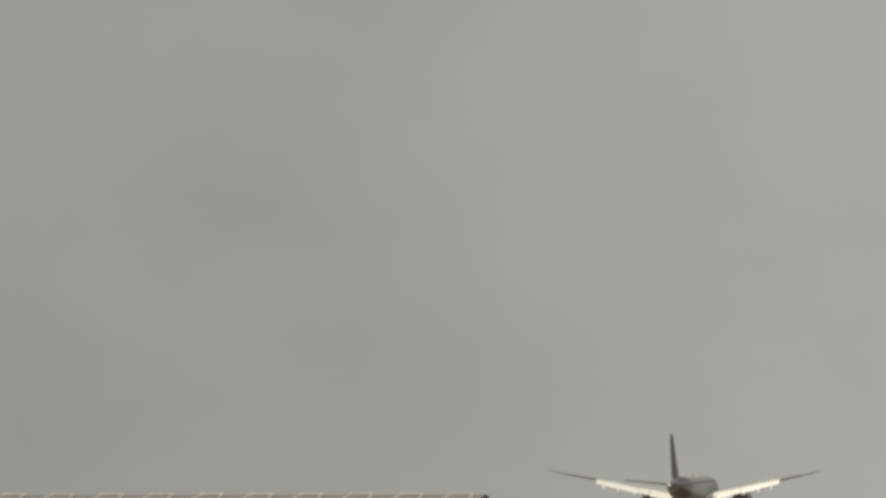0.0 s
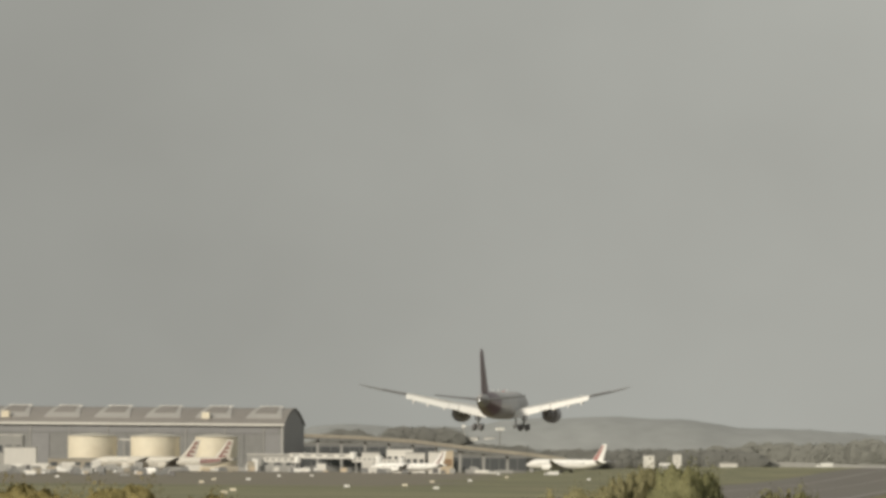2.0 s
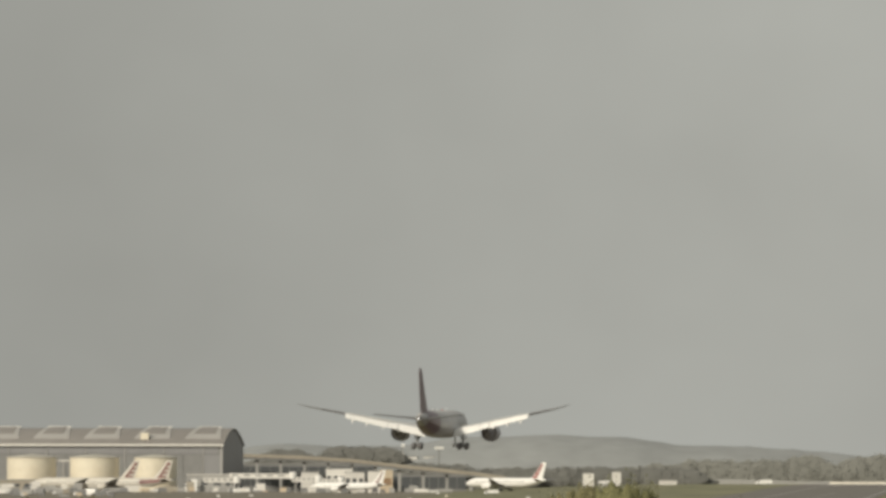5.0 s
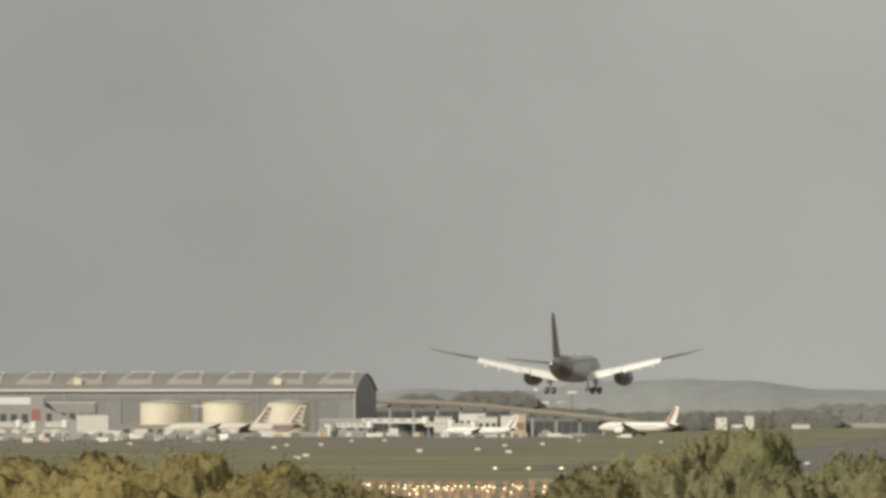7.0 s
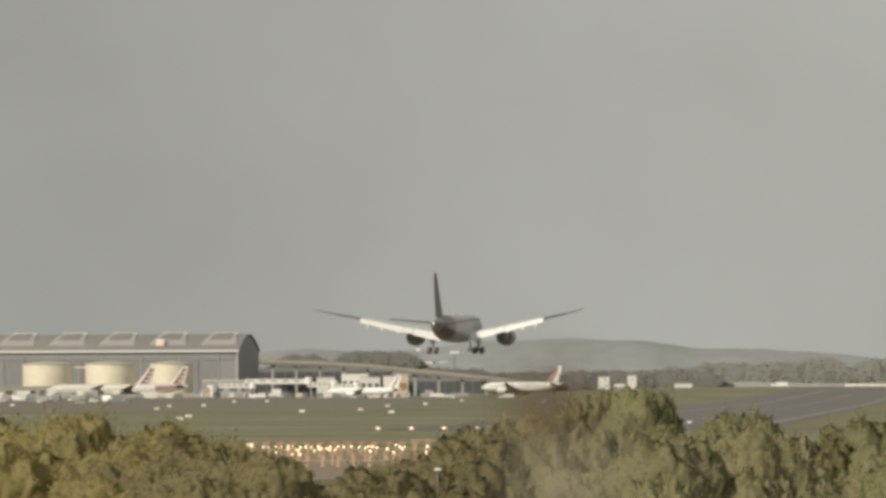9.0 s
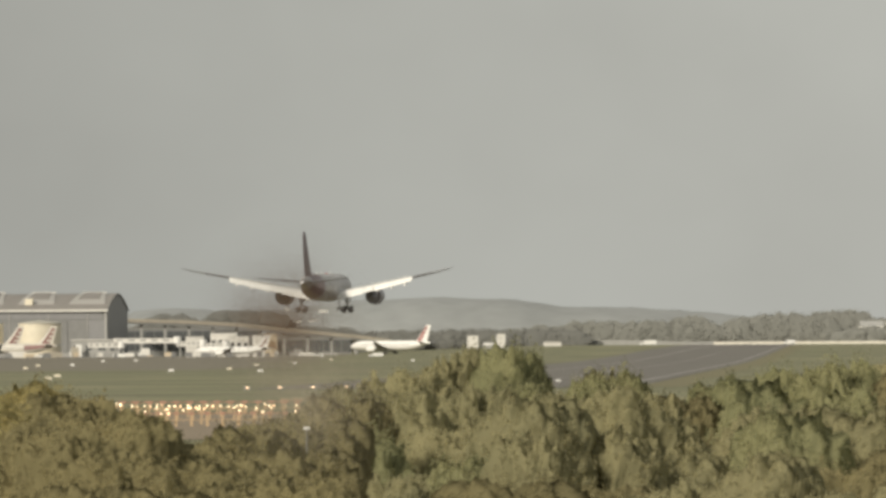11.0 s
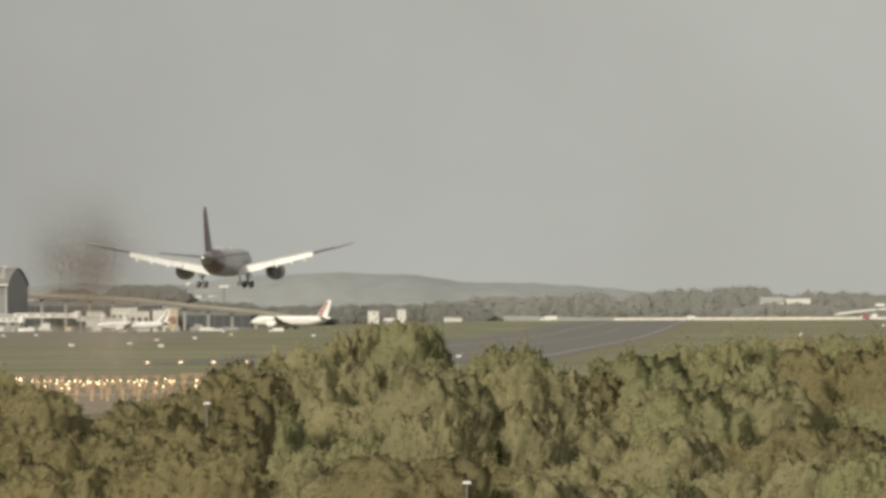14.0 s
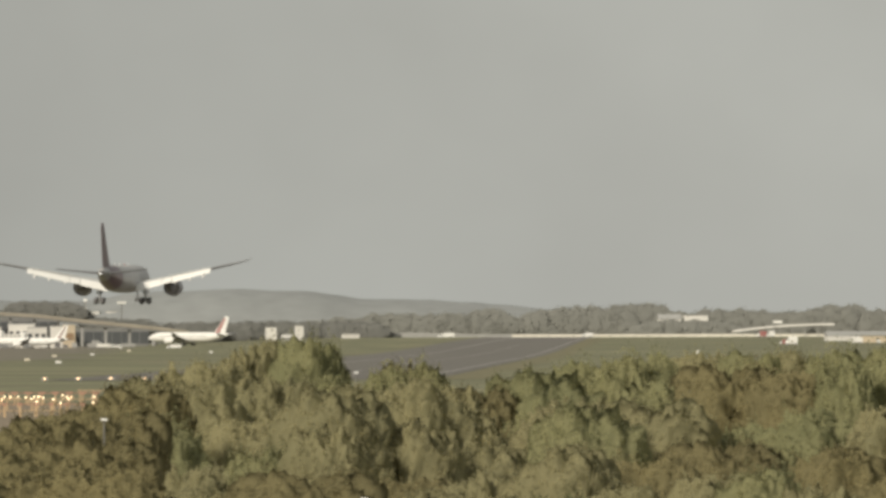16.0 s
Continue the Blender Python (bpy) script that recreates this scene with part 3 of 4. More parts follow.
# ---- aircraft ----
def airfoil(x, y0, y1, z, thick, droop=0.0):
    """A section across a wing at x, from the leading edge y0 back to y1."""
    c = y0 - y1
    out = []
    for u, t in ((0, 0), (0.06, 0.55), (0.25, 1.0), (0.5, 0.85), (0.8, 0.4), (1.0, 0.05)):
        out.append((x, y0 - c * u, z + thick * t * 0.55 - droop * u))
    for u, t in ((1.0, -0.05), (0.75, -0.3), (0.4, -0.8), (0.12, -0.7)):
        out.append((x, y0 - c * u, z + thick * t * 0.45 - droop * u))
    return out


def ellipse_ring(y, r, zc, n=32, sq=1.0):
    return [(r * math.cos(2 * math.pi * i / n), y, zc + r * sq * math.sin(2 * math.pi * i / n)) for i in range(n)]


def mirror(form, s):
    if s < 0:
        form.v = [(-x, y, z) for x, y, z in form.v]
        form.f = [tuple(reversed(p)) for p in form.f]
    return form


def wing_z(x):
    """The loaded wing bends up towards its tip."""
    return 4.2 + 0.197 * (x - 2.6) + 0.0012 * max(0, x - 24) ** 3


def landing_airliner(m):
    a = thing("landing_airliner", m, "twin-engined wide-body airliner, grey and maroon, landing with flaps and wheels down", "airplane")
    ZC = 5.55
    prof = [(27.3, 0.05, -0.75), (26.9, 0.6, -0.7), (25.8, 1.35, -0.5), (23.6, 2.2, -0.2), (20.5, 2.8, 0), (17, 2.92, 0), (-9, 2.92, 0), (-13, 2.82, 0.1),
            (-17, 2.5, 0.38), (-21, 1.98, 0.75), (-25, 1.35, 1.12), (-28, 0.85, 1.38), (-29.4, 0.52, 1.5), (-29.8, 0.3, 1.52)]
    body = part("fuselage", Form().loft([ellipse_ring(y, r, ZC + dz, 36, 1.02) for y, r, dz in reversed(prof)]), BODY, a, "light grey fuselage", True)
    part("belly_fairing", Form().loft([ellipse_ring(y, r, ZC - 0.95, 24, 0.7) for y, r in ((-8, 1.2), (-6, 2.4), (-2, 3.1), (8, 3.15), (12, 2.5), (14, 1.3))]), BODY, a, smooth=True)
    part("tail_exhaust", Form().lathe((0, -29.82, ZC + 1.52), "y", [(0, 0.28), (-0.25, 0.24)], 16), DARK, body, "dark exhaust at the tail's tip")
    part("tail_light", Form().lathe((0.0, -30.0, ZC + 1.15), "y", [(0, 0.16), (-0.12, 0.1)], 10), TAILLAMP, body, "white tail light")
    f = Form().loft([ellipse_ring(y, r, ZC + dz, 36, 1.02) for y, r, dz in ((-24.6, 1.432, 1.08), (-23, 1.69, 0.94), (-21, 2.01, 0.75), (-19, 2.27, 0.57), (-17, 2.53, 0.38), (-15.5, 2.65, 0.28))], False)
    part("tail_band", f, MAROON, body, "maroon band round the tail", True)
    part("beacon", Form().lathe((0, 2.5, ZC + 2.95), "z", [(0, 0.18), (0.2, 0.14), (0.26, 0.05)], 10), RED, body)
    for y in (8, -4, -11):
        part("antenna", Form().loft([[(-0.05, y + 0.5, ZC + 2.9), (0.05, y + 0.5, ZC + 2.9), (0.05, y - 0.5, ZC + 2.9), (-0.05, y - 0.5, ZC + 2.9)],
                                     [(-0.02, y, ZC + 3.5), (0.02, y, ZC + 3.5), (0.02, y - 0.4, ZC + 3.5), (-0.02, y - 0.4, ZC + 3.5)]]), WHITE, body)
    # fin
    sec = lambda y0, y1, z, t: [(0, y0, z), (t, y0 - 0.3 * (y0 - y1), z), (t * 0.7, y0 - 0.65 * (y0 - y1), z), (0.04, y1, z), (-0.04, y1, z), (-t * 0.7, y0 - 0.65 * (y0 - y1), z), (-t, y0 - 0.3 * (y0 - y1), z)]
    fin = part("fin", Form().loft([sec(-17.2, -25.0, ZC + 2.2, 0.45), sec(-21.6, -26.6, ZC + 6.6, 0.36), sec(-25.6, -28.5, ZC + 11.5, 0.24), sec(-26.5, -28.8, ZC + 12.1, 0.1)]), MAROON, a, "maroon upright fin", True)
    part("rudder", Form().loft([sec(-24.9, -27.1, ZC + 2.6, 0.24), sec(-26.5, -28.3, ZC + 6.6, 0.2), sec(-28.4, -29.4, ZC + 11.3, 0.12)]), MAROON, fin, smooth=True)
    for s in (-1, 1):
        tp = part("tailplane", mirror(Form().loft([airfoil(0.7, -21.0, -26.4, ZC + 1.15, 0.6), airfoil(5.5, -24.6, -28.3, ZC + 1.62, 0.4), airfoil(9.8, -28.0, -30.0, ZC + 2.1, 0.28)]), s), TAILGREY, a, "dark grey tailplane", True)
        part("elevator", mirror(Form().loft([airfoil(1.2, -26.2, -27.8, ZC + 1.12, 0.28), airfoil(9.2, -29.5, -30.7, ZC + 2.0, 0.2)]), s), TAILGREY, tp, smooth=True)
        st = [(2.0, 10.8, 0.4, 1.45), (4.5, 8.6, 0.1, 1.25), (9.8, 4.6, -1.3, 0.95), (16, 0.9, -3.4, 0.7), (20.3, -1.8, -5.0, 0.6), (21.5, -2.6, -5.4, 0.62), (26, -5.8, -7.6, 0.46), (28.6, -8.2, -9.3, 0.3), (30.05, -10.4, -10.9, 0.1)]
        wing = part("wing", mirror(Form().loft([airfoil(x, y0, y1, wing_z(x), t) for x, y0, y1, t in st[:5]]), s), INWING_LIT, a, "swept inner wing, painted pale for the sunlight on it", True)
        tipw = part("wing_tip", mirror(Form().loft([airfoil(x, y0, y1, wing_z(x), t) for x, y0, y1, t in st[4:]]), s), WINGGREY, a, "grey outer wing bent upwards", True)
        # flaps hang down behind the wing
        def flap(name, xa, xb, ya, yb, ca, cb, lab="", zoff=0.12, rake=0.66, host=None, paint=FLAPW):
            f = Form()
            rings = []
            for x, y, c in ((xa, ya, ca), ((xa + xb) / 2, (ya + yb) / 2, (ca + cb) / 2), (xb, yb, cb)):
                z = wing_z(x) + zoff
                ring = []
                for u, t in ((0, 0.0), (0.12, 0.16), (0.4, 0.2), (0.75, 0.1), (1.0, 0.015), (1.0, -0.015), (0.6, -0.06), (0.2, -0.14)):
                    ring.append((x, y - c * u * math.cos(rake) + t * math.sin(rake) * 0.6, z - c * u * math.sin(rake) + t))
                rings.append(ring)
            return part(name, mirror(f.loft(rings), s), paint, host or wing, lab, True)
        flap("inboard_flap", 3.1, 9.0, 0.3, -1.0, 2.7, 2.3, "white inboard flap, fully down")
        flap("flaperon", 9.12, 11.2, -1.0, -1.75, 2.2, 2.1, "white flaperon, drooped", 0.1, 0.6)
        flap("outboard_flap", 11.32, 20.2, -1.75, -4.9, 2.2, 1.5, "white outboard flap, fully down")
        flap("aileron", 20.4, 25.2, -5.0, -7.2, 0.7, 0.45, "", 0.02, 0.1, tipw, TAILGREY)
        for k in range(6):
            x = 11.6 + 1.45 * k
            y = -1.1 - 0.36 * (x - 9.6)
            part("spoiler", mirror(Form().box((x, y + 0.35, wing_z(x) + 0.33), (1.35, 1.3, 0.06), -0.34), s), FLAPW, wing)
        for x in (6.2, 12.2, 15.6, 18.6):
            y = -1.2 - 0.34 * (x - 9.8) if x > 9 else -0.4
            z = wing_z(x) - 0.45
            part("flap_fairing", mirror(Form().loft([[(x + q[0] * r, yy, zz + q[1] * r) for q in ((1, 0), (0.7, 0.7), (0, 1), (-0.7, 0.7), (-1, 0), (-0.7, -0.7), (0, -1), (0.7, -0.7))]
                                                   for yy, zz, r in ((y + 2.5, z + 0.1, 0.08), (y + 1.4, z, 0.32), (y, z - 0.25, 0.36), (y - 1.3, z - 0.8, 0.26), (y - 2.0, z - 1.2, 0.06))]), s), FLAPW, wing, smooth=True)
        # engine
        ex, ez, ey = 10.05, 3.6, 6.3
        eng = part("engine", mirror(Form().lathe((ex, ey, ez), "y", [(-1.6, 1.72), (-1.4, 1.76), (0.5, 1.88), (2.4, 1.92), (3.9, 1.8), (4.3, 1.62), (4.1, 1.5), (2.5, 1.45)], 32, False), s), ENGIN, a, "big round engine under the wing", True)
        part("duct", mirror(Form().lathe((ex, ey, ez), "y", [(-1.58, 1.70), (-1.35, 1.67), (-1.3, 1.5), (-1.25, 0.9)], 32, False), s), ENGIN, eng, "dark inside of the engine")
        part("core", mirror(Form().lathe((ex, ey, ez), "y", [(0.5, 1.2), (-1.6, 1.02), (-2.9, 0.72), (-2.85, 0.6)], 28, False), s), ENGIN, eng, smooth=True)
        part("plug", mirror(Form().lathe((ex, ey, ez), "y", [(-2.4, 0.5), (-3.4, 0.3), (-4.0, 0.04)], 20), s), ENGIN, eng, smooth=True)
        part("fan", mirror(Form().lathe((ex, ey, ez), "y", [(2.6, 1.46), (2.7, 0.4), (3.3, 0.05)], 28), s), DARK, eng)
        part("pylon", mirror(Form().loft([[(ex - 0.22, ey + 2.8, ez + 1.9), (ex + 0.22, ey + 2.8, ez + 1.9), (ex + 0.22, ey - 3.2, ez + 1.0), (ex - 0.22, ey - 3.2, ez + 1.0)],
                                          [(ex - 0.22, ey + 1.2, ez + 2.4), (ex + 0.22, ey + 1.2, ez + 2.4), (ex + 0.22, ey - 4.2, ez + 2.35), (ex - 0.22, ey - 4.2, ez + 2.35)]]), s), WINGGREY, eng)
        # main wheels
        gx = 5.1
        leg = part("main_leg", mirror(Form().tube((gx, 0, 1.0), (gx - 0.15, 0.2, 4.3), 0.24, 0.3, 14), s), STEEL, a, "thick steel main wheel leg", True)
        part("bogie_beam", mirror(Form().tube((gx, 0.95, 0.83), (gx, -0.95, 0.62), 0.19, 0.19, 10), s), STEEL, leg)
        part("drag_brace", mirror(Form().tube((gx, 0.1, 2.0), (gx - 1.7, 0.3, 4.0), 0.13, 0.13, 8), s), STEEL, leg)
        part("leg_door", mirror(Form().box((gx + 0.55, 0.1, 3.1), (0.08, 1.5, 2.0)), s), BODY, leg)
        for dy, z in ((0.75, 0.8), (-0.75, 0.64)):
            part("axle", mirror(Form().tube((gx - 0.75, dy, z), (gx + 0.75, dy, z), 0.11, 0.11, 8), s), STEEL, leg)
            for dx in (-0.74, 0.74):
                wh = Form()
                pr = [(-0.38, 0.3), (-0.4, 0.54), (-0.3, 0.68), (0, 0.72), (0.3, 0.68), (0.4, 0.54), (0.38, 0.3)]
                wh.loft([[(gx + dx + q, dy + r * math.cos(t), z + r * math.sin(t)) for t in (2 * math.pi * i / 20 for i in range(20))] for q, r in pr])
                part("tyre", mirror(wh, s), RUBBER, leg, smooth=True)
    ng = part("nose_leg", Form().tube((0, 20.8, 0.9), (0, 20.8, 3.6), 0.15, 0.18, 10), STEEL, a)
    for dx in (-0.35, 0.35):
        wh = Form().loft([[(dx + q, 20.8 + r * math.cos(t), 0.75 + r * math.sin(t)) for t in (2 * math.pi * i / 18 for i in range(18))] for q, r in ((-0.16, 0.25), (-0.17, 0.42), (0, 0.5), (0.17, 0.42), (0.16, 0.25))])
        part("tyre", wh, RUBBER, ng, smooth=True)
    return a


landing_airliner(Matrix.Translation((east(1014, 1463), 1463, up(697, 1463))) @ pose(0, 0, 0, 0.6, 0.1, -10.2))


def parked_airliner(n, d, length, heading, stripes, label, white=WHITE, paint=STRIPE):
    """A white airliner standing on its wheels; heading is clockwise from +y."""
    x = east(n, d)
    a = thing("parked_airliner", Matrix.Translation((x, d, ground_z(x, d))) @ pose(0, 0, 0, 0, 0, -heading), label, "airplane", "aircraft on the apron")
    k = length / 62.0
    R, ZC = 2.95 * k, 5.1 * k
    prof = [(31, 0.05, -0.7), (30.4, 0.7, -0.65), (28.5, 1.6, -0.4), (25.5, 2.5, -0.1), (22, 2.95, 0), (-13, 2.95, 0), (-19, 2.5, 0.4), (-25, 1.5, 1.1), (-30, 0.6, 1.6), (-31, 0.2, 1.65)]
    body = part("fuselage", Form().loft([ellipse_ring(y * k, r * k, ZC + dz * k, 28) for y, r, dz in reversed(prof)]), white, a, "white fuselage", True)
    sec = lambda y0, y1, z, t: [(0, y0 * k, z * k), (t, (y0 * 0.6 + y1 * 0.4) * k, z * k), (0, y1 * k, z * k), (-t, (y0 * 0.6 + y1 * 0.4) * k, z * k)]
    lev = [(-19.5, -28.2, 7.4), (-21.5, -28.9, 9.6), (-23.5, -29.6, 11.8), (-25.4, -30.3, 14.0), (-27.3, -31.0, 16.6), (-27.9, -31.2, 17.4)]
    fin = part("fin", Form().loft([sec(a0, b0, z, 0.3 * k) for a0, b0, z in lev]), white, a, "white fin with dull red stripes")
    for c0, c1, tall in stripes:
        for i in range(len(lev) - 2):
            (a0, b0, z0), (a1, b1, z1) = lev[i], lev[i + 1]
            u, v = (1 - tall) / 2, (1 + tall) / 2
            rows = []
            for e in (u, v):
                ya, yb, z = a0 + (a1 - a0) * e, b0 + (b1 - b0) * e, z0 + (z1 - z0) * e
                rows.append([(sx * 0.36 * k, (ya + (yb - ya) * c) * k, z * k) for sx, c in ((1, c0), (1, c1), (-1, c1), (-1, c0))])
            part("stripe", Form().loft(rows), paint, fin)
    if len(stripes) > 1:
        tail = [(-13, 2.98, 0), (-19, 2.53, 0.4), (-25, 1.53, 1.1), (-29, 0.78, 1.5)]
        rings = [ellipse_ring(y * k, r * k * 1.01, ZC + dz * k, 28) for y, r, dz in tail]
        part("tail_band", Form().loft([r[11:16] for r in rings], False), paint, body, "dark red band")
        part("tail_band", Form().loft([r[-2:] + r[:3] for r in rings], False), paint, body, "dark red band")
    for s in (-1, 1):
        part("tailplane", mirror(Form().loft([airfoil(0.5 * k, -23 * k, -28.5 * k, ZC + 1.2 * k, 0.5 * k), airfoil(10 * k, -29 * k, -31.5 * k, ZC + 2.3 * k, 0.2 * k)]), s), WINGGREY, a, smooth=True)
        wing = part("wing", mirror(Form().loft([airfoil(2 * k, 11 * k, 0, 3.9 * k, 1.3 * k), airfoil(10 * k, 4.5 * k, -2 * k, 4.8 * k, 0.9 * k), airfoil(29.5 * k, -10 * k, -12 * k, 7.6 * k, 0.2 * k)]), s), WINGGREY, a, smooth=True)
        eng = part("engine", mirror(Form().lathe((9.8 * k, 6 * k, 2.9 * k), "y", [(-2 * k, 1.1 * k), (-1 * k, 1.5 * k), (2 * k, 1.75 * k), (3.8 * k, 1.6 * k), (4 * k, 1.4 * k), (3.2 * k, 1.3 * k), (3.2 * k, 0.1)], 22), s), white, a, "white engine", True)
        part("pylon", mirror(Form().box((9.8 * k, 4.6 * k, 4.5 * k), (0.4 * k, 4.5 * k, 1.2 * k)), s), white, eng)
        leg = part("main_leg", mirror(Form().tube((4.9 * k, 0, 0.7 * k), (4.9 * k, 0, 3.6 * k), 0.25 * k), s), STEEL, a)
        for dy in (-0.75, 0.75):
            for dx in (-0.6, 0.6):
                part("tyre", mirror(Form().tube(((4.9 + dx - 0.22) * k, dy * k, 0.66 * k), ((4.9 + dx + 0.22) * k, dy * k, 0.66 * k), 0.66 * k, None, 14), s), RUBBER, leg)
        for i in range(22):
            part("cabin_window", Form().box((s * (R - 0.03), (20 - 1.7 * i) * k, ZC + 0.6 * k), (0.16, 0.6 * k, 0.6 * k)), GLASS, body)
    part("cockpit_window", Form().loft([ellipse_ring(y * k, r * k, ZC + dz * k, 28)[3:12] for y, r, dz in ((28.9, 1.46, -0.42), (28.0, 1.8, -0.33))], False), GLASS, body)
    nl = part("nose_leg", Form().tube((0, 25 * k, 0.5 * k), (0, 25 * k, 3.0 * k), 0.16 * k), STEEL, a)
    part("tyre", Form().tube((-0.4 * k, 25 * k, 0.5 * k), (0.4 * k, 25 * k, 0.5 * k), 0.5 * k, None, 14), RUBBER, nl)
    return a


USA = ((0.28, 0.5, 1.0), (0.5, 0.82, 0.5))
parked_airliner(1130, 4090, 62.8, -50, ((0.1, 0.5, 0.9),), "white wide-body airliner with a red-swept fin, taxiing", WHITE, FADED)
parked_airliner(386, 3965, 68, -74, USA, "white airliner dimmed for shade, fin striped in brownish red", DIMMED_WHITE)
parked_airliner(446, 3945, 68, -70, USA, "white airliner dimmed for shade, brownish-red striped fin, before a tank", DIMMED_WHITE)
parked_airliner(850, 3950, 48, -70, ((0.3, 0.6, 0.8),), "smaller white airliner parked by the beige block")


# ---- vehicles ----
def van(n, d, length, height, material, label, turn=90.0, name="service_van", base=None):
    x = east(n, d)
    v = thing(name, pose(x, d, ground_z(x, d), 0, 0, turn), label, "vehicle", "vehicles on the apron")
    L, H, W = length, height, min(2.6, 1.2 + height * 0.4)
    b = Form().loft([[(-W / 2, y, 0.55), (W / 2, y, 0.55), (W / 2, y, z * 0.86), (W * 0.44, y, z), (-W * 0.44, y, z), (-W / 2, y, z * 0.86)] for y, z in ((-L / 2, H * 0.96), (-L / 2 + 0.3, H), (L * 0.22, H))])
    part("load_box", b, material, v)
    c = Form().loft([[(-W / 2, y, 0.5), (W / 2, y, 0.5), (W * 0.45, y, z), (-W * 0.45, y, z)] for y, z in ((L * 0.23, H * 0.82), (L * 0.36, H * 0.8), (L * 0.42, H * 0.5), (L / 2, H * 0.45))])
    cab = part("cab", c, WHITE, v)
    part("windscreen", Form().box((0, L * 0.395, H * 0.66), (W * 0.8, 0.12, H * 0.24)), GLASS, cab)
    for s in (-1, 1):
        part("side_window", Form().box((s * W * 0.465, L * 0.3, H * 0.64), (0.1, L * 0.1, H * 0.2)), GLASS, cab)
        for y in (-L * 0.3, L * 0.32):
            part("wheel", Form().tube((s * W * 0.5 - 0.15 * s, y, 0.45), (s * W * 0.5 + 0.1 * s, y, 0.45), 0.45, None, 12), RUBBER, v)
    return v


rng = random.Random(5)
WEST_STANDS = ((5, 3930, 6, 3.2, SHED), (26, 3950, 7, 5.0, SHEDW), (42, 3940, 6, 3.0, SHED), (69, 3945, 8, 5.5, SHEDW), (92, 3950, 7, 5.0, SHED), (104, 3935, 9, 5.0, SHEDW), (132, 3940, 10, 3.4, SHED), (158, 3950, 8, 3.8, SHEDW), (175, 3930, 6, 3.0, SHED), (190, 3935, 6, 2.8, SHED), (206, 3950, 12, 4.2, SHEDW), (216, 3930, 6, 2.6, WHITE), (245, 3940, 11, 5.0, SHEDW), (262, 3925, 9, 3.2, WHITE), (297, 3955, 7, 6.5, SHEDW), (322, 3945, 9, 4.0, SHED), (345, 3940, 8, 3.2, WHITE))
EAST_STANDS = ((372, 3925, 6, 5.5, SHED), (432, 3915, 12, 2.8, WHITE), (476, 3910, 13, 4.0, SHEDW), (500, 3905, 12, 3.4, CREAM), (530, 3900, 14, 3.4, WHITE), (553, 3900, 7, 2.8, WHITE), (570, 3930, 6, 6.5, SHEDW), (577, 3940, 5, 8.0, WHITE), (600, 3945, 16, 4.5, SHED), (630, 3920, 12, 3.0, SHED), (655, 3905, 10, 2.6, WHITE), (668, 3905, 6, 3.0, WHITE), (694, 3925, 7, 5.5, SHEDW), (795, 3930, 8, 4.0, SHEDW), (985, 3930, 11, 2.6, SHEDW), (1018, 3950, 12, 2.6, SHED), (968, 3955, 6, 4.5, SHED))
for i, (n, d, L, H, mt) in enumerate(WEST_STANDS + EAST_STANDS):
    if i % 5 in (1, 3) and i < 26:
        mt = DULL if i % 2 else SHED
    says = {"white_paint": "white box van on the apron", "dull_tan_metal": "dull tan service truck on the apron", "grey_shed_metal": "grey service truck on the apron"}
    van(n, d, L, H, mt, says.get(mt.name, "pale service truck on the apron"), 90 if rng.random() < 0.7 else -90)
van(1104, 3600, 8, 2.3, WHITE, "low white tug on the taxiway before the airliner", 90)
van(1587, 4400, 11, 3.2, WHITE, "white coach by the far boundary wall", 90, "coach")
van(2150, 4350, 6, 4.0, FADED, "red and white lorry on the far road", 90, "lorry")
van(2166, 4350, 5, 4.0, WHITE, "white lorry on the far road", 90, "lorry")
van(2203, 3300, 6, 4.2, WHITE, "white van on the field's edge road", 90)
van(2190, 3310, 4.5, 2.6, FADED, "small red van on the field's edge road", 90)
van(2318, 3420, 7, 3.2, WHITE, "white van by the field stores", 90)
van(2348, 3400, 9, 3.0, BEIGE, "brown truck by the field stores", -90)
van(1838, 4570, 8, 3.0, WHITE, "white van by the far boundary wall", 90)


# ---- jet bridges ----
def jet_bridge(n, d, length, z, label):
    x = east(n, d)
    j = thing("jet_bridge", pose(x, d, 0), label, "jet bridge", "jet bridges at the stands")
    part("tunnel", Form().box((0, 0, z), (length, 2.8, 3.0)), SHEDW, j)
    part("head", Form().lathe((length / 2, 0, z - 1.7), "z", [(0, 2.3), (3.8, 2.3), (4.2, 1.6)], 16), WHITE, j, smooth=True)
    for s in (-0.35, 0.32):
        part("leg", Form().box((length * s, 0, (z - 1.5) / 2), (1.0, 1.4, z - 1.5)), SHED, j)
    for i in range(5):
        part("window", Form().box((-length * 0.4 + length * 0.18 * i, -1.42, z + 0.3), (length * 0.1, 0.08, 1.1)), SHED, j)


for n, L, z in ((16, 12, 8), (44, 11, 7), (98, 12, 8), (625, 20, 7.5), (697, 38, 10.0), (775, 16, 8.0), (818, 14, 7.0)):
    jet_bridge(n, 3968, L, z, "pale jet bridge on grey legs at a stand")

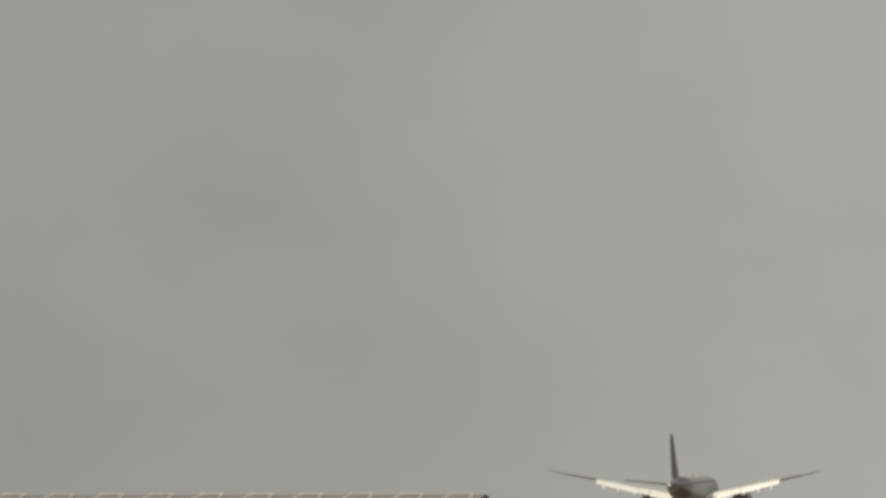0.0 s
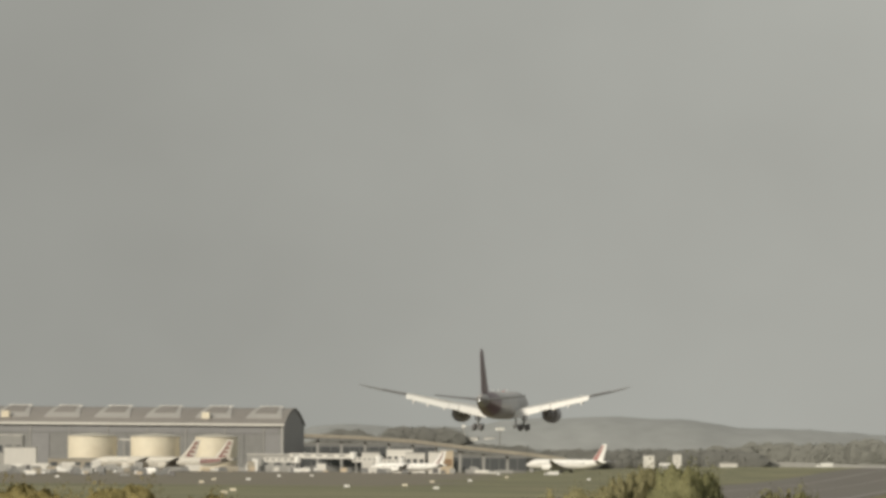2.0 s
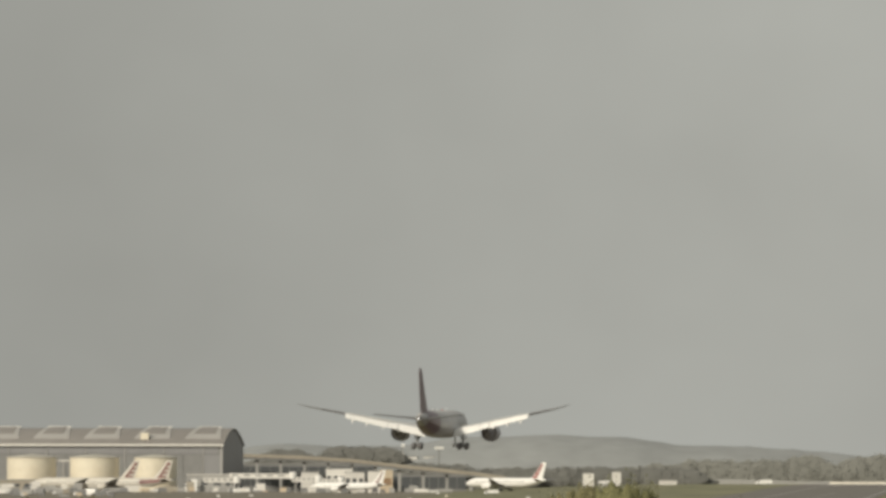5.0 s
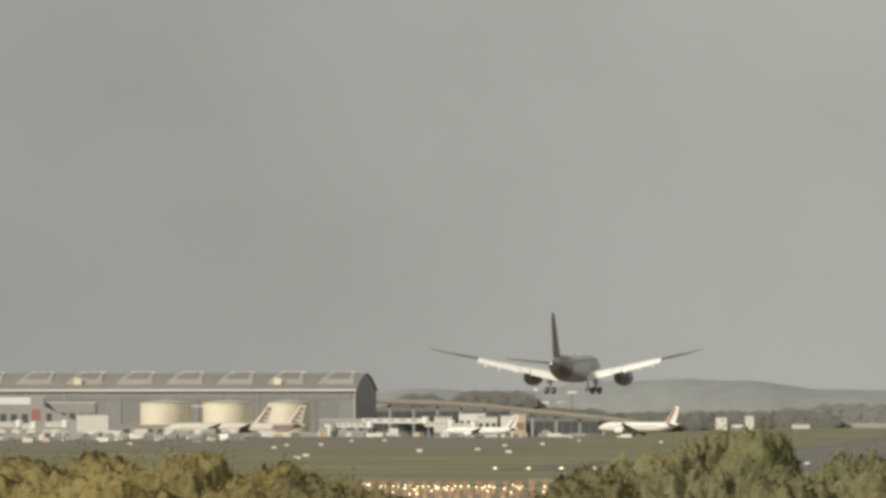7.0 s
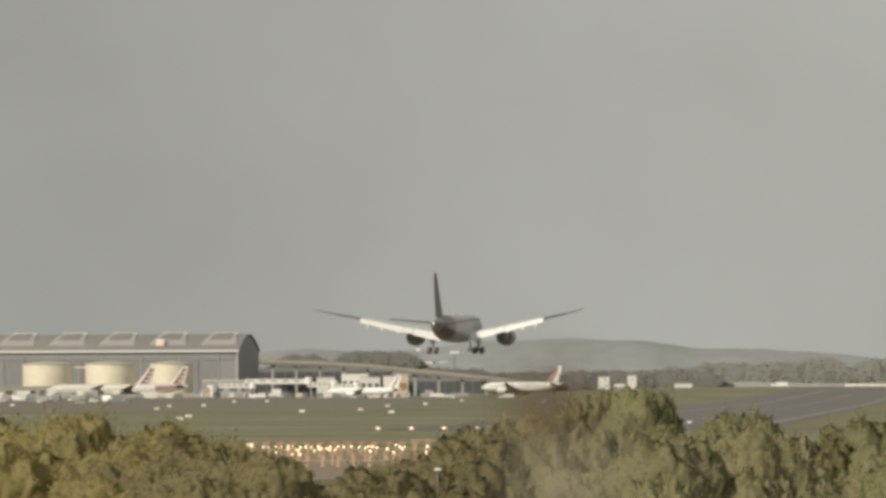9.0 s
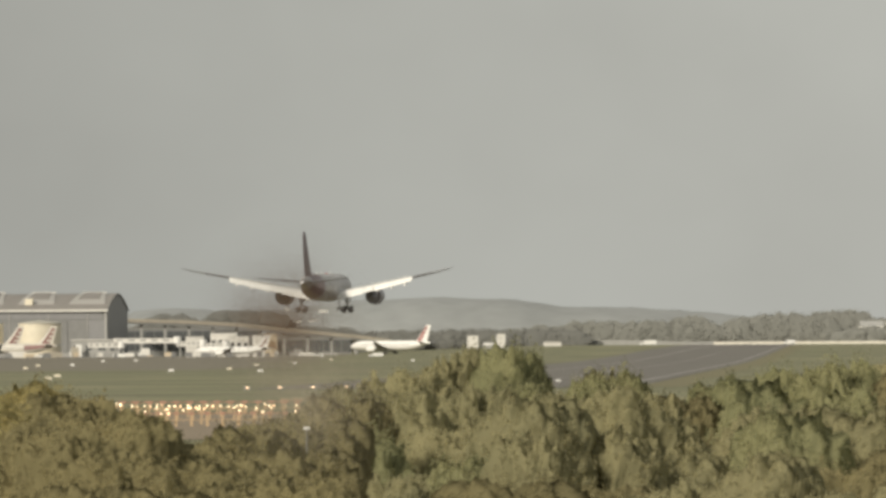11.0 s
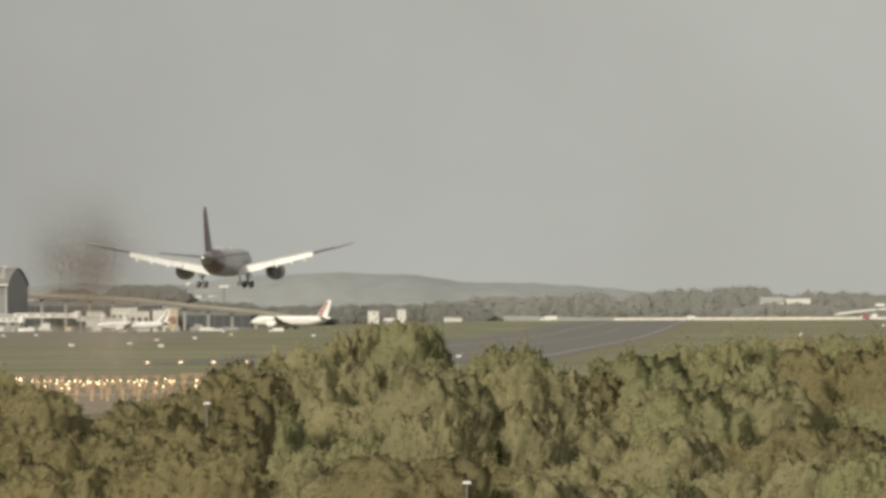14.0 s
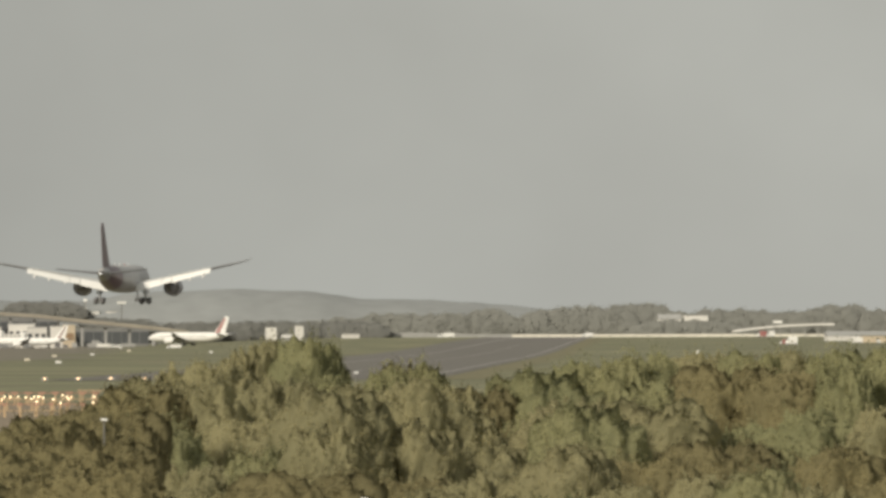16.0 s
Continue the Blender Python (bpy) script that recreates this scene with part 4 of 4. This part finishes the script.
# ---- ground equipment ----
def cart(n, d, w, h, material, label):
    x = east(n, d)
    c = thing("baggage_cart", pose(x, d, 0, 0, 0, crng.uniform(-12, 12)), label, "cart", "carts on the apron")
    part("bed", Form().box((0, 0, 0.7), (w, 1.6, 0.3)), CLAD, c)
    part("load", Form().box((0, 0, 0.85 + (h - 0.9) / 2), (w * 0.9, 1.5, h - 0.9), 0, 0.92), material, c)
    for sx in (-0.36, 0.36):
        for y in (-0.65, 0.65):
            part("wheel", Form().tube((sx * w, y - 0.1, 0.3), (sx * w, y + 0.1, 0.3), 0.3, None, 10), RUBBER, c)


crng = random.Random(77)
# clutter of carts; dark ones are added to draw the shadow band at its foot
for i in range(44):
    n = -10 + 22.5 * i + crng.uniform(-9, 9)
    pick = crng.choice((CLAD, CLAD, TAILGREY, BEIGE, CLAD, SHED, SHEDW))
    cart(n, 3880 + crng.uniform(-30, 15), crng.uniform(2.5, 6.0), crng.uniform(1.6, 3.6), pick, {CLAD: "grey baggage cart on the apron", TAILGREY: "dark loaded baggage cart, added for the apron's shadow band", BEIGE: "brown loaded baggage cart on the apron",
         FADED: "red loaded baggage cart on the apron", SHED: "light grey baggage cart on the apron", SHEDW: "white loaded baggage cart on the apron"}[pick])

# the busy near edge of the apron
near_paint = ((WHITE, "small white service van on the near apron"), (SHED, "grey service van on the near apron"), (DULL, "tan service van on the near apron"), (CLAD, "dark grey service van on the near apron"))
for i in range(20):
    mt, says = near_paint[(3, 1, 2, 3, 0, 3, 1)[i % 7]]
    van(-14 + 23 * i + crng.uniform(-8, 8), crng.uniform(3000, 3500), crng.uniform(4.5, 8), crng.uniform(2.2, 3.6), mt, says, crng.choice((90, -90, 70)))
for i in range(16):
    pick = crng.choice((CLAD, TAILGREY, CLAD, SHED, SHEDW, BEIGE))
    cart(-18 + 30 * i + crng.uniform(-10, 10), crng.uniform(2750, 3150), crng.uniform(2.5, 5.0), crng.uniform(1.5, 2.8), pick, {CLAD: "grey baggage cart on the near apron", TAILGREY: "dark loaded baggage cart on the near apron",
         BEIGE: "brown loaded baggage cart on the near apron", SHED: "light grey baggage cart on the near apron", SHEDW: "white loaded baggage cart on the near apron"}[pick])


def catering_truck(n, d, label):
    """A high box lifted on scissor arms over a low chassis."""
    x = east(n, d)
    t = thing("catering_truck", pose(x, d, 0, 0, 0, crng.uniform(-20, 20)), label, "vehicle", "catering trucks on the apron")
    part("chassis", Form().box((0, 0, 0.9), (5.8, 2.3, 0.6)), CLAD, t)
    part("lift_box", Form().loft([[(-2.6, y, 3.4), (2.6, y, 3.4), (2.6, y, 4.6), (-0.6, y, 5.9), (-2.6, y, 4.9)] for y in (-1.15, 1.15)]), DIMMED_WHITE, t, "raised white load box")
    for y in (-0.8, 0.8):
        for s in (-1, 1):
            part("scissor_arm", Form().tube((-1.9 * s, y, 1.2), (1.9 * s, y, 3.4), 0.12, None, 6), DARK, t)
    part("cab", Form().loft([[(-2.9, y, 1.2), (-1.2, y, 1.2), (-1.2, y, 2.9), (-2.4, y, 2.9), (-2.9, y, 2.1)] for y in (-1.1, 1.1)]), SHED, t)
    for sx in (-1.8, 1.9):
        for y in (-1.0, 1.0):
            part("wheel", Form().tube((sx, y - 0.15, 0.5), (sx, y + 0.15, 0.5), 0.5, None, 12), RUBBER, t)


for n in (4, 30, 57, 84, 112, 400):
    catering_truck(n, 3550 + crng.uniform(-60, 60), "white high-lift catering truck raised on scissor arms")

# ---- windsock ----
ws = thing("windsock", pose(east(2030, 1500), 1500, ground_z(158, 1500)), "white windsock on a slim pole in the grass", "windsock")
part("pole", Form().tube((0, 0, 0), (0, 0, 3.6), 0.05), STEEL, ws)
part("sock", Form().tube((0, 0, 3.5), (1.0, -0.2, 4.8), 0.24, 0.12, 12), WHITE, ws, smooth=True)

# ---- far right structures ----
can = thing("canopy", pose(east(2190, 4480), 4480, ground_z(360, 4480)), "long low grey canopy with a curved edge", "canopy")
f = Form()
for i in range(12):
    u = i / 11
    f.v += [(-34 + 68 * u, y, 4.4 + 4.6 * (1 - (1 - u) ** 2.2) - dz) for y, dz in ((0, 0), (14, 0), (14, 1.3), (0, 1.3))]
for i in range(11):
    a = 4 * i
    f.f += [(a + q, a + (q + 1) % 4, a + 4 + (q + 1) % 4, a + 4 + q) for q in range(4)]
part("roof", f, SHEDW, can)
for i in range(8):
    part("post", Form().box((-28 + 8.5 * i, 1, 3.2), (0.5, 0.5, 6.4 if i else 5.0)), SHED, can)
part("mast", Form().tube((-7, -1, 0), (-7, -1, 13), 0.2), SHED, can)
part("plant_box", Form().box((-4, 5, 10.0), (6, 3, 1.8)), WHITE, can)
shed("field_store", 2268, 2420, 748, 3700, 16, SHEDW, "long white field store with a pitched roof", pitch=2)
shed("brick_store", 2330, 2440, 755, 3500, 10, BEIGE, "low brown field store with a flat roof", windows=3)

# ---- runway lights ----
def approach_mast(x, d, h, bars, lab):
    t = thing("approach_light", pose(x, d, 0), lab, "runway light", "approach lights")
    part("mast", Form().box((0, 0, h / 2), (0.24, 0.2, h), 0, 0.6), ORANGE, t)
    part("crossbar", Form().box((0, 0, h), (0.9, 0.12, 0.1)), ORANGE, t)
    for i, dx in enumerate(bars):
        lamp = part("lamp", Form().lathe((dx, -0.1, h + 0.22), "y", [(-0.12, 0.075), (-0.08, 0.1), (0.1, 0.085), (0.17, 0.04)], 12), AMBER if (i % 2) else WARMW, t, "glowing warm lamp", True)
    return t


rng = random.Random(21)
for row, (d, n0, n1, step) in enumerate(((730, 640, 1010, 54), (765, 640, 925, 36), (800, 590, 1010, 46), (840, 660, 940, 38), (880, 640, 985, 44))):
    n = n0
    while n < n1:
        x = east(n + rng.uniform(-8, 8), d)
        h = up((868, 864, 861, 865, 860)[row] + rng.uniform(-4, 4), d)
        approach_mast(x, d + rng.uniform(-3, 3), h - 0.2, (0.0,) if rng.random() < 0.75 else (-0.32, 0.32), "orange lattice mast with a glowing warm approach lamp")
        n += step + rng.uniform(-5, 5)
def light_gantry(n0, n1, count, v, d, wide, head, label):
    """A row of stout painted posts with broad heads, tied by two beams."""
    n, top = (n0 + n1) / 2, up(v, d)
    g = thing("light_gantry", pose(east(n, d), d, 0), label, "gantry", "gantries under the approach lights")
    span = east(n1, d) - east(n0, d)
    for i in range(count):
        x = -span / 2 + span * i / (count - 1)
        post = part("post", Form().box((x, 0, (top - 0.35) / 2), (wide, 0.2, top - 0.35), 0, 0.75), ORANGE, g)
        part("head", Form().loft([[(x - w, -0.1, z), (x + w, -0.1, z), (x + w, 0.1, z), (x - w, 0.1, z)] for w, z in ((wide * 0.45, top - 0.35), (head / 2, top - 0.14), (head / 2, top))]), RUST, post, "faded reddish head")
    part("beam", Form().box((0, 0.2, top - 0.16), (span + 0.8, 0.12, 0.1)), RUST, g)
    part("lower_beam", Form().box((0, 0.2, top * 0.45), (span + 0.6, 0.1, 0.09)), ORANGE, g)
    return g


light_gantry(655, 967, 14, 852, 830, 0.22, 1.0, "long orange steel gantry with broad reddish heads")
light_gantry(695, 943, 10, 871, 712, 0.32, 0.6, "low tan steel gantry among the approach lamps")
fr2 = thing("light_gantry", pose(east(985, 860), 860, 0), "long low orange steel gantry for approach lights", "gantry", "gantries under the approach lights")
part("beam", Form().box((0, 0, up(848, 860) - 0.1), (7.5, 0.14, 0.12)), ORANGE, fr2)
for i in range(5):
    part("post", Form().box((-3.4 + 1.7 * i, 0, up(848, 860) / 2), (0.16, 0.16, up(848, 860) - 0.1)), ORANGE, fr2)
for i, n in enumerate((876, 935, 993, 1052)):
    p = thing("glide_light", pose(east(n, 1204), 1204, 0), "low glide slope light unit glowing warm", "runway light", "glide slope lights")
    part("housing", Form().box((0, 0, 0.75), (1.2, 0.8, 0.5)), SHED, p)
    part("lamp", Form().box((0, -0.45, 0.78), (0.36, 0.12, 0.24)), AMBER, p, "glowing amber lens")
    for s in (-0.4, 0.4):
        part("leg", Form().tube((s, 0, 0), (s, 0, 0.55), 0.06), STEEL, p)
for n, v, d in ((485, 797, 0), (507, 792, 0), (568, 791, 0), (525, 817, 0), (541, 812, 0), (742, 803, 0), (680, 783, 0), (900, 805, 0), (893, 793, 0), (960, 790, 0), (622, 784, 0), (1025, 783, 0),
                (230, 789, 0), (1010, 776, 0), (1170, 786, 0), (845, 800, 0)):
    d = min(3600, 9.0 * NOTCH / (v - 748))
    x = east(n, d)
    sg = thing("taxi_sign", pose(x, d, 0), "small pale airfield sign on short legs in the grass", "sign", "signs in the grass")
    part("panel", Form().box((0, 0, 0.9), (1.6, 0.2, 0.65)), CREAM if n % 2 else WHITE, sg)
    for s in (-0.8, 0.8):
        part("leg", Form().box((s, 0, 0.25), (0.1, 0.1, 0.5)), STEEL, sg)
approach_mast(east(731, 600), 600, up(878, 600), (-0.32, 0.32), "tall orange mast with two glowing warm lamps")
approach_mast(east(652, 605), 605, up(862, 605), (0.0,), "tall orange mast with a glowing warm lamp")
van(699, 598, 3.0, up(910, 598), WHITE, "white van parked below the approach lights", 90)
# runway markings
for i in range(34):
    d = 1300 + 60 * i
    f = Form()
    for dd, s in ((0, -0.5), (0, 0.5), (30, 0.5), (30, -0.5)):
        x = along(s, d + dd)
        f.v.append((x, d + dd, ground_z(x, d + dd) + 0.10))
    f.f = [(0, 1, 2, 3)]
    fixed("centre_line", f, MARK, "worn white centre line dash on the runway", "marking")
for s in (-22.5, 22.5):
    f = Form()
    for i in range(54):
        d = 1280 + 60 * i
        for q in (-0.45, 0.45):
            x = along(s + q, d)
            f.v.append((x, d, ground_z(x, d) + 0.10))
    f.f = [(2 * i, 2 * i + 1, 2 * i + 3, 2 * i + 2) for i in range(53)]
    fixed("edge_line", f, MARK, "worn white runway edge line", "marking")


# ---- trees ----
def crown_reach(p, seed, lumpy):
    """How far the crown's skin lies from its middle in the direction p: broad lobes, puffs and creases."""
    o = Vector((seed * 7.3, seed * 3.1, seed * 1.7))
    p = Vector((p.x, p.y, p.z * 1.55))          # crowns are taller than wide, their puffs are not
    puff = 1 - 2.2 * abs(noise.noise(p * 2.6 + o))
    small = 1 - 2.2 * abs(noise.noise(p * 6.5 + o))
    return 1 + lumpy * (0.28 * noise.noise(p * 1.5 - o) + 0.18 * puff + 0.11 * small + 0.065 * noise.noise(p * 12 + o))


def tree_kind(name, seed, h, r, leaf, leaves, label, low=0.12, lumpy=1.0):
    """A trunk with limbs and an uneven crown: a lobed dense inside and thousands of leaves round it, some in loose tufts."""
    rng = random.Random(seed)
    t = thing(name, pose(0, 0, 0), label, "tree", "trees before the airfield")
    f = Form()
    p, rad = Vector((0, 0, -0.3)), 0.04 * h * 0.6
    for i in range(5):
        q = p + Vector((rng.gauss(0, 0.12), rng.gauss(0, 0.12), h * 0.13))
        f.tube(p, q, rad, rad * 0.8, 8, i in (0, 4))
        p, rad = q, rad * 0.8
    part("trunk", f, BARK, t, smooth=True)
    half = h * (1 - low) / 2
    mid = h - half

    def skin(p, k=1.0):
        d = crown_reach(p, seed, lumpy) * k
        flat = (abs(p.x) ** 2.6 + abs(p.y) ** 2.6 + abs(p.z) ** 2.6) ** (-1 / 2.6)     # a broad dome, fuller than a ball
        return Vector((p.x * r * d * flat, p.y * r * d * flat, p.z * half * d * flat))

    def facing(p):
        u = p.orthogonal().normalized() * 0.05
        w = p.cross(u)
        c = skin(p)
        return (skin((p + u).normalized()) - c).cross(skin((p + w).normalized()) - c).normalized()

    c, rings = Form(), []
    for i in range(45):
        th = math.pi * (i + 0.3) / 44.6
        ring = []
        for j in range(64):
            ph = 2 * math.pi * j / 64
            p = Vector((math.sin(th) * math.cos(ph), math.sin(th) * math.sin(ph), -math.cos(th)))
            q = skin(p, 0.93)
            ring.append((q.x, q.y, mid + q.z))
            c.n.append(tuple((facing(p) + p * 0.4).normalized()))
        rings.append(ring)
    c.loft(rings, True)
    spray = Form()
    tufts = [Vector((rng.gauss(0, 1), rng.gauss(0, 1), rng.gauss(0, 1))).normalized() for _ in range(70)]
    for i in range(leaves):
        if i % 4 == 0:
            p = (rng.choice(tufts) + Vector((rng.gauss(0, 1), rng.gauss(0, 1), rng.gauss(0, 1))) * 0.07).normalized()
            k = rng.uniform(0.93, 1.035)
        else:
            p = Vector((rng.gauss(0, 1), rng.gauss(0, 1), rng.gauss(0, 1))).normalized()
            k = rng.uniform(0.92, 0.96)
        q, n = skin(p, k), facing(p)
        q.z += mid
        ax = (n + Vector((rng.gauss(0, 0.35), rng.gauss(0, 0.35), rng.gauss(0, 0.35)))).orthogonal().normalized()
        bx = n.cross(ax).normalized()
        e = rng.uniform(0.07, 0.16)
        spray.card(q, ax * e, bx * e * rng.uniform(0.6, 1.0))
        spray.n += [tuple((n + p * 0.4 + Vector((rng.gauss(0, 0.1), rng.gauss(0, 0.1), rng.gauss(0, 0.1)))).normalized())] * 4
    top = sorted(v[2] for v in c.v)[-len(c.v) // 150]
    c.v = [(x, y, z * h / top) for x, y, z in c.v]
    spray.v = [(x, y, z * h / top) for x, y, z in spray.v]
    g = Form()
    for i in range(9):
        a, z = 2.4 * i, h * (0.25 + 0.06 * i)
        g.tube((0, 0, z * 0.6), (r * 0.7 * math.cos(a), r * 0.7 * math.sin(a), z), 0.07, 0.02, 5, False)
    part("limb", g, BARK, t)
    crown = part("crown", c, leaf, t, "dense leafy crown")
    part("leaves", spray, SPRAYS[leaf], crown, "thin outer leaves and tufts")
    return t


KINDS = [
    tree_kind("tree", 1, 15.0, 4.2, LEAF_OLIVE, 8500, "tall leafy olive-green tree with an uneven crown"),
    tree_kind("tree", 2, 15.0, 3.4, LEAF_OLIVE, 7500, "slim leafy olive-green tree with an uneven crown"),
    tree_kind("tree", 3, 15.0, 4.6, LEAF_GREEN, 9000, "broad leafy green tree in a dense belt"),
    tree_kind("tree", 4, 15.0, 3.2, LEAF_GREEN, 7500, "slim leafy green tree in a dense belt"),
    tree_kind("tree", 5, 15.0, 5.4, LEAF_YELLOW, 10000, "broad yellowish tree with a dense rounded crown", 0.15),
    tree_kind("tree", 6, 15.0, 4.8, LEAF_DULL_SHADED, 9000, "broad dull green tree, leaf colour also darkened for shade", 0.15),
]
used = set()


def plant(kind, n, v, d, wide=1.0):
    """Set a tree of that kind so that its top reaches the line v."""
    x = east(n, d)
    foot = ground_z(x, d)
    s = (up(v, d) - foot) / 15.0
    m = Matrix.Translation((x, d, foot)) @ pose(0, 0, 0, 0, 0, trng.uniform(0, 360))
    if kind not in used:
        used.add(kind)
        ob = KINDS[kind]
        ob.matrix_basis = m
    else:
        ob = copy_thing(KINDS[kind], m)
    k = wide * trng.uniform(0.88, 1.08) * min(1.0, 0.35 + 0.65 * s)
    ob.scale = (k, k, s)
    return ob


trng = random.Random(9)
# the yellowish trees in front of the apron
for n, v, d in ((-120, 830, 345), (-10, 828, 340), (95, 818, 345), (195, 810, 350), (295, 809, 345), (385, 816, 345), (460, 826, 340), (525, 843, 335), (600, 850, 335), (640, 880, 330),
                (40, 862, 315), (165, 850, 312), (280, 855, 315), (380, 862, 312), (470, 885, 310), (560, 905, 305)):
    plant(4 if n < 470 else 5, n, v, d, 0.85)
# the lower trees below the approach lights
for n, v, d in ((700, 925, 330), (790, 930, 335), (870, 902, 340), (935, 893, 345), (985, 885, 350), (1035, 848, 370), (660, 950, 300), (760, 965, 300), (860, 958, 305), (960, 940, 310)):
    plant(5, n, v, d, 0.8)
# the belt of trees on the right
EDGE = ((1030, 850), (1068, 826), (1120, 808), (1180, 804), (1225, 781), (1290, 765), (1350, 761), (1392, 772), (1432, 835), (1470, 818), (1505, 808), (1556, 804), (1600, 845), (1640, 848), (1690, 831), (1740, 816), (1776, 810), (1867, 799), (2017, 789), (2135, 787), (2420, 785))


def edge(n):
    for (a, p), (b, q) in zip(EDGE, EDGE[1:]):
        if a <= n <= b:
            return p + (q - p) * (n - a) / (b - a)
    return 850 if n < 1030 else 785


for n, v, d, k, w in ((1068, 830, 425, 1, 0.8), (1120, 810, 428, 1, 0.8), (1176, 805, 424, 0, 0.7), (1222, 784, 430, 1, 0.7), (1272, 767, 436, 0, 0.7), (1330, 761, 432, 2, 0.65), (1374, 772, 434, 3, 0.6),
                      (1432, 850, 418, 1, 0.6), (1482, 814, 430, 3, 0.6), (1512, 807, 434, 1, 0.6), (1555, 805, 430, 3, 0.55), (1600, 850, 425, 1, 0.6), (1645, 848, 432, 5, 0.6), (1692, 831, 436, 2, 0.6)):
    plant(k, n, v, d, w)
n = 1748
while n < 2480:
    plant(trng.choice((2, 2, 3, 0)), n, edge(n) + trng.uniform(-2, 5), 440 + trng.uniform(-8, 8), 0.95)
    n += 75
for row, (d, drop, jit) in enumerate(((405, 45, 26), (370, 105, 34), (335, 170, 34), (302, 232, 26))):
    n = 1010 + (row % 2) * 60
    while n < 2500:
        v = edge(min(2400, max(1035, n))) + drop + trng.uniform(-jit, jit)
        if n < 1060:
            v = max(v, 885 + 30 * row)
        plant(trng.choice(((0, 1, 3, 5, 1) if n < 1750 else (0, 2, 2, 3, 1, 5)) if row < 2 else (5, 0, 1, 5, 3, 5)), n, min(v, 1045), d + trng.uniform(-8, 8), trng.uniform(0.72, 0.95))
        n += trng.uniform(95, 160)
for n, v in ((590, 1000), (720, 1010), (850, 1005), (980, 1000)):
    plant(5, n, v, 285 + trng.uniform(-6, 6), 0.8)


# ---- street lamps among the trees ----
for n, v, d in ((1441, 1046, 262), (1427, 821, 416), (981, 903, 320)):
    x = east(n, d)
    h = up(v, d) - ground_z(x, d)
    p = thing("street_lamp", pose(x, d, ground_z(x, d)), "slim grey street lamp with a pale head among the trees", "street lamp", "street lamps")
    part("pole", Form().tube((0, 0, 0), (0, 0, h), 0.045, 0.03, 10), CLAD, p, smooth=True)
    part("head", Form().loft([[(-0.17, -0.1, h), (-0.17, 0.1, h), (-0.14, 0.08, h + 0.1), (-0.14, -0.08, h + 0.1)], [(0.17, -0.1, h), (0.17, 0.1, h), (0.14, 0.08, h + 0.1), (0.14, -0.08, h + 0.1)]]), WHITE, p)


# ---- dried dirt on the window's outer face, a finger's width across ----
def window_dirt(n, v, wide, tall, most, material, label, seed):
    """Many flecks, each a thin uneven flake, thick in the middle and thinning out."""
    rng, f, d = random.Random(seed), Form(), 0.35
    cx, cz, px = east(n, d), up(v, d), d / NOTCH
    step = 2.0
    for i in range(-85, 86):
        for j in range(-85, 86):
            a, b = (i + rng.uniform(-0.3, 0.3)) * step, (j + rng.uniform(-0.3, 0.3)) * step
            k = most * math.exp(-0.5 * ((a / wide) ** 2 + (b / tall) ** 2))
            k *= 0.9 + 0.4 * noise.noise((a * 0.012, b * 0.012, seed))
            if k < 0.006:
                continue
            r, o, m = step * math.sqrt(k / 2), len(f.v), rng.uniform(0, 1.5)
            for q in range(4):
                t = m + math.pi * q / 2
                f.v.append((cx + (a + r * math.cos(t)) * px, d, cz - (b + r * math.sin(t)) * px))
            f.v.append((cx + a * px, d - 0.00001, cz - b * px))
            f.f += [(o, o + 3, o + 2, o + 1)] + [(o + q, o + (q + 1) % 4, o + 4) for q in range(4)]
    fixed("window_dirt", f, material, label, "dirt", "stuff")


window_dirt(802, 676, 58, 54, 0.70, mat("dried_mud", (0.095, 0.055, 0.032), 0.95, vary=0.2, size=0.001), "brown spot of dried dirt on the window glass", 3)
window_dirt(838, 806, 68, 66, 0.50, mat("dust_film", (0.29, 0.255, 0.205), 0.95, vary=0.2, size=0.001), "pale dusty smear on the window glass", 4)
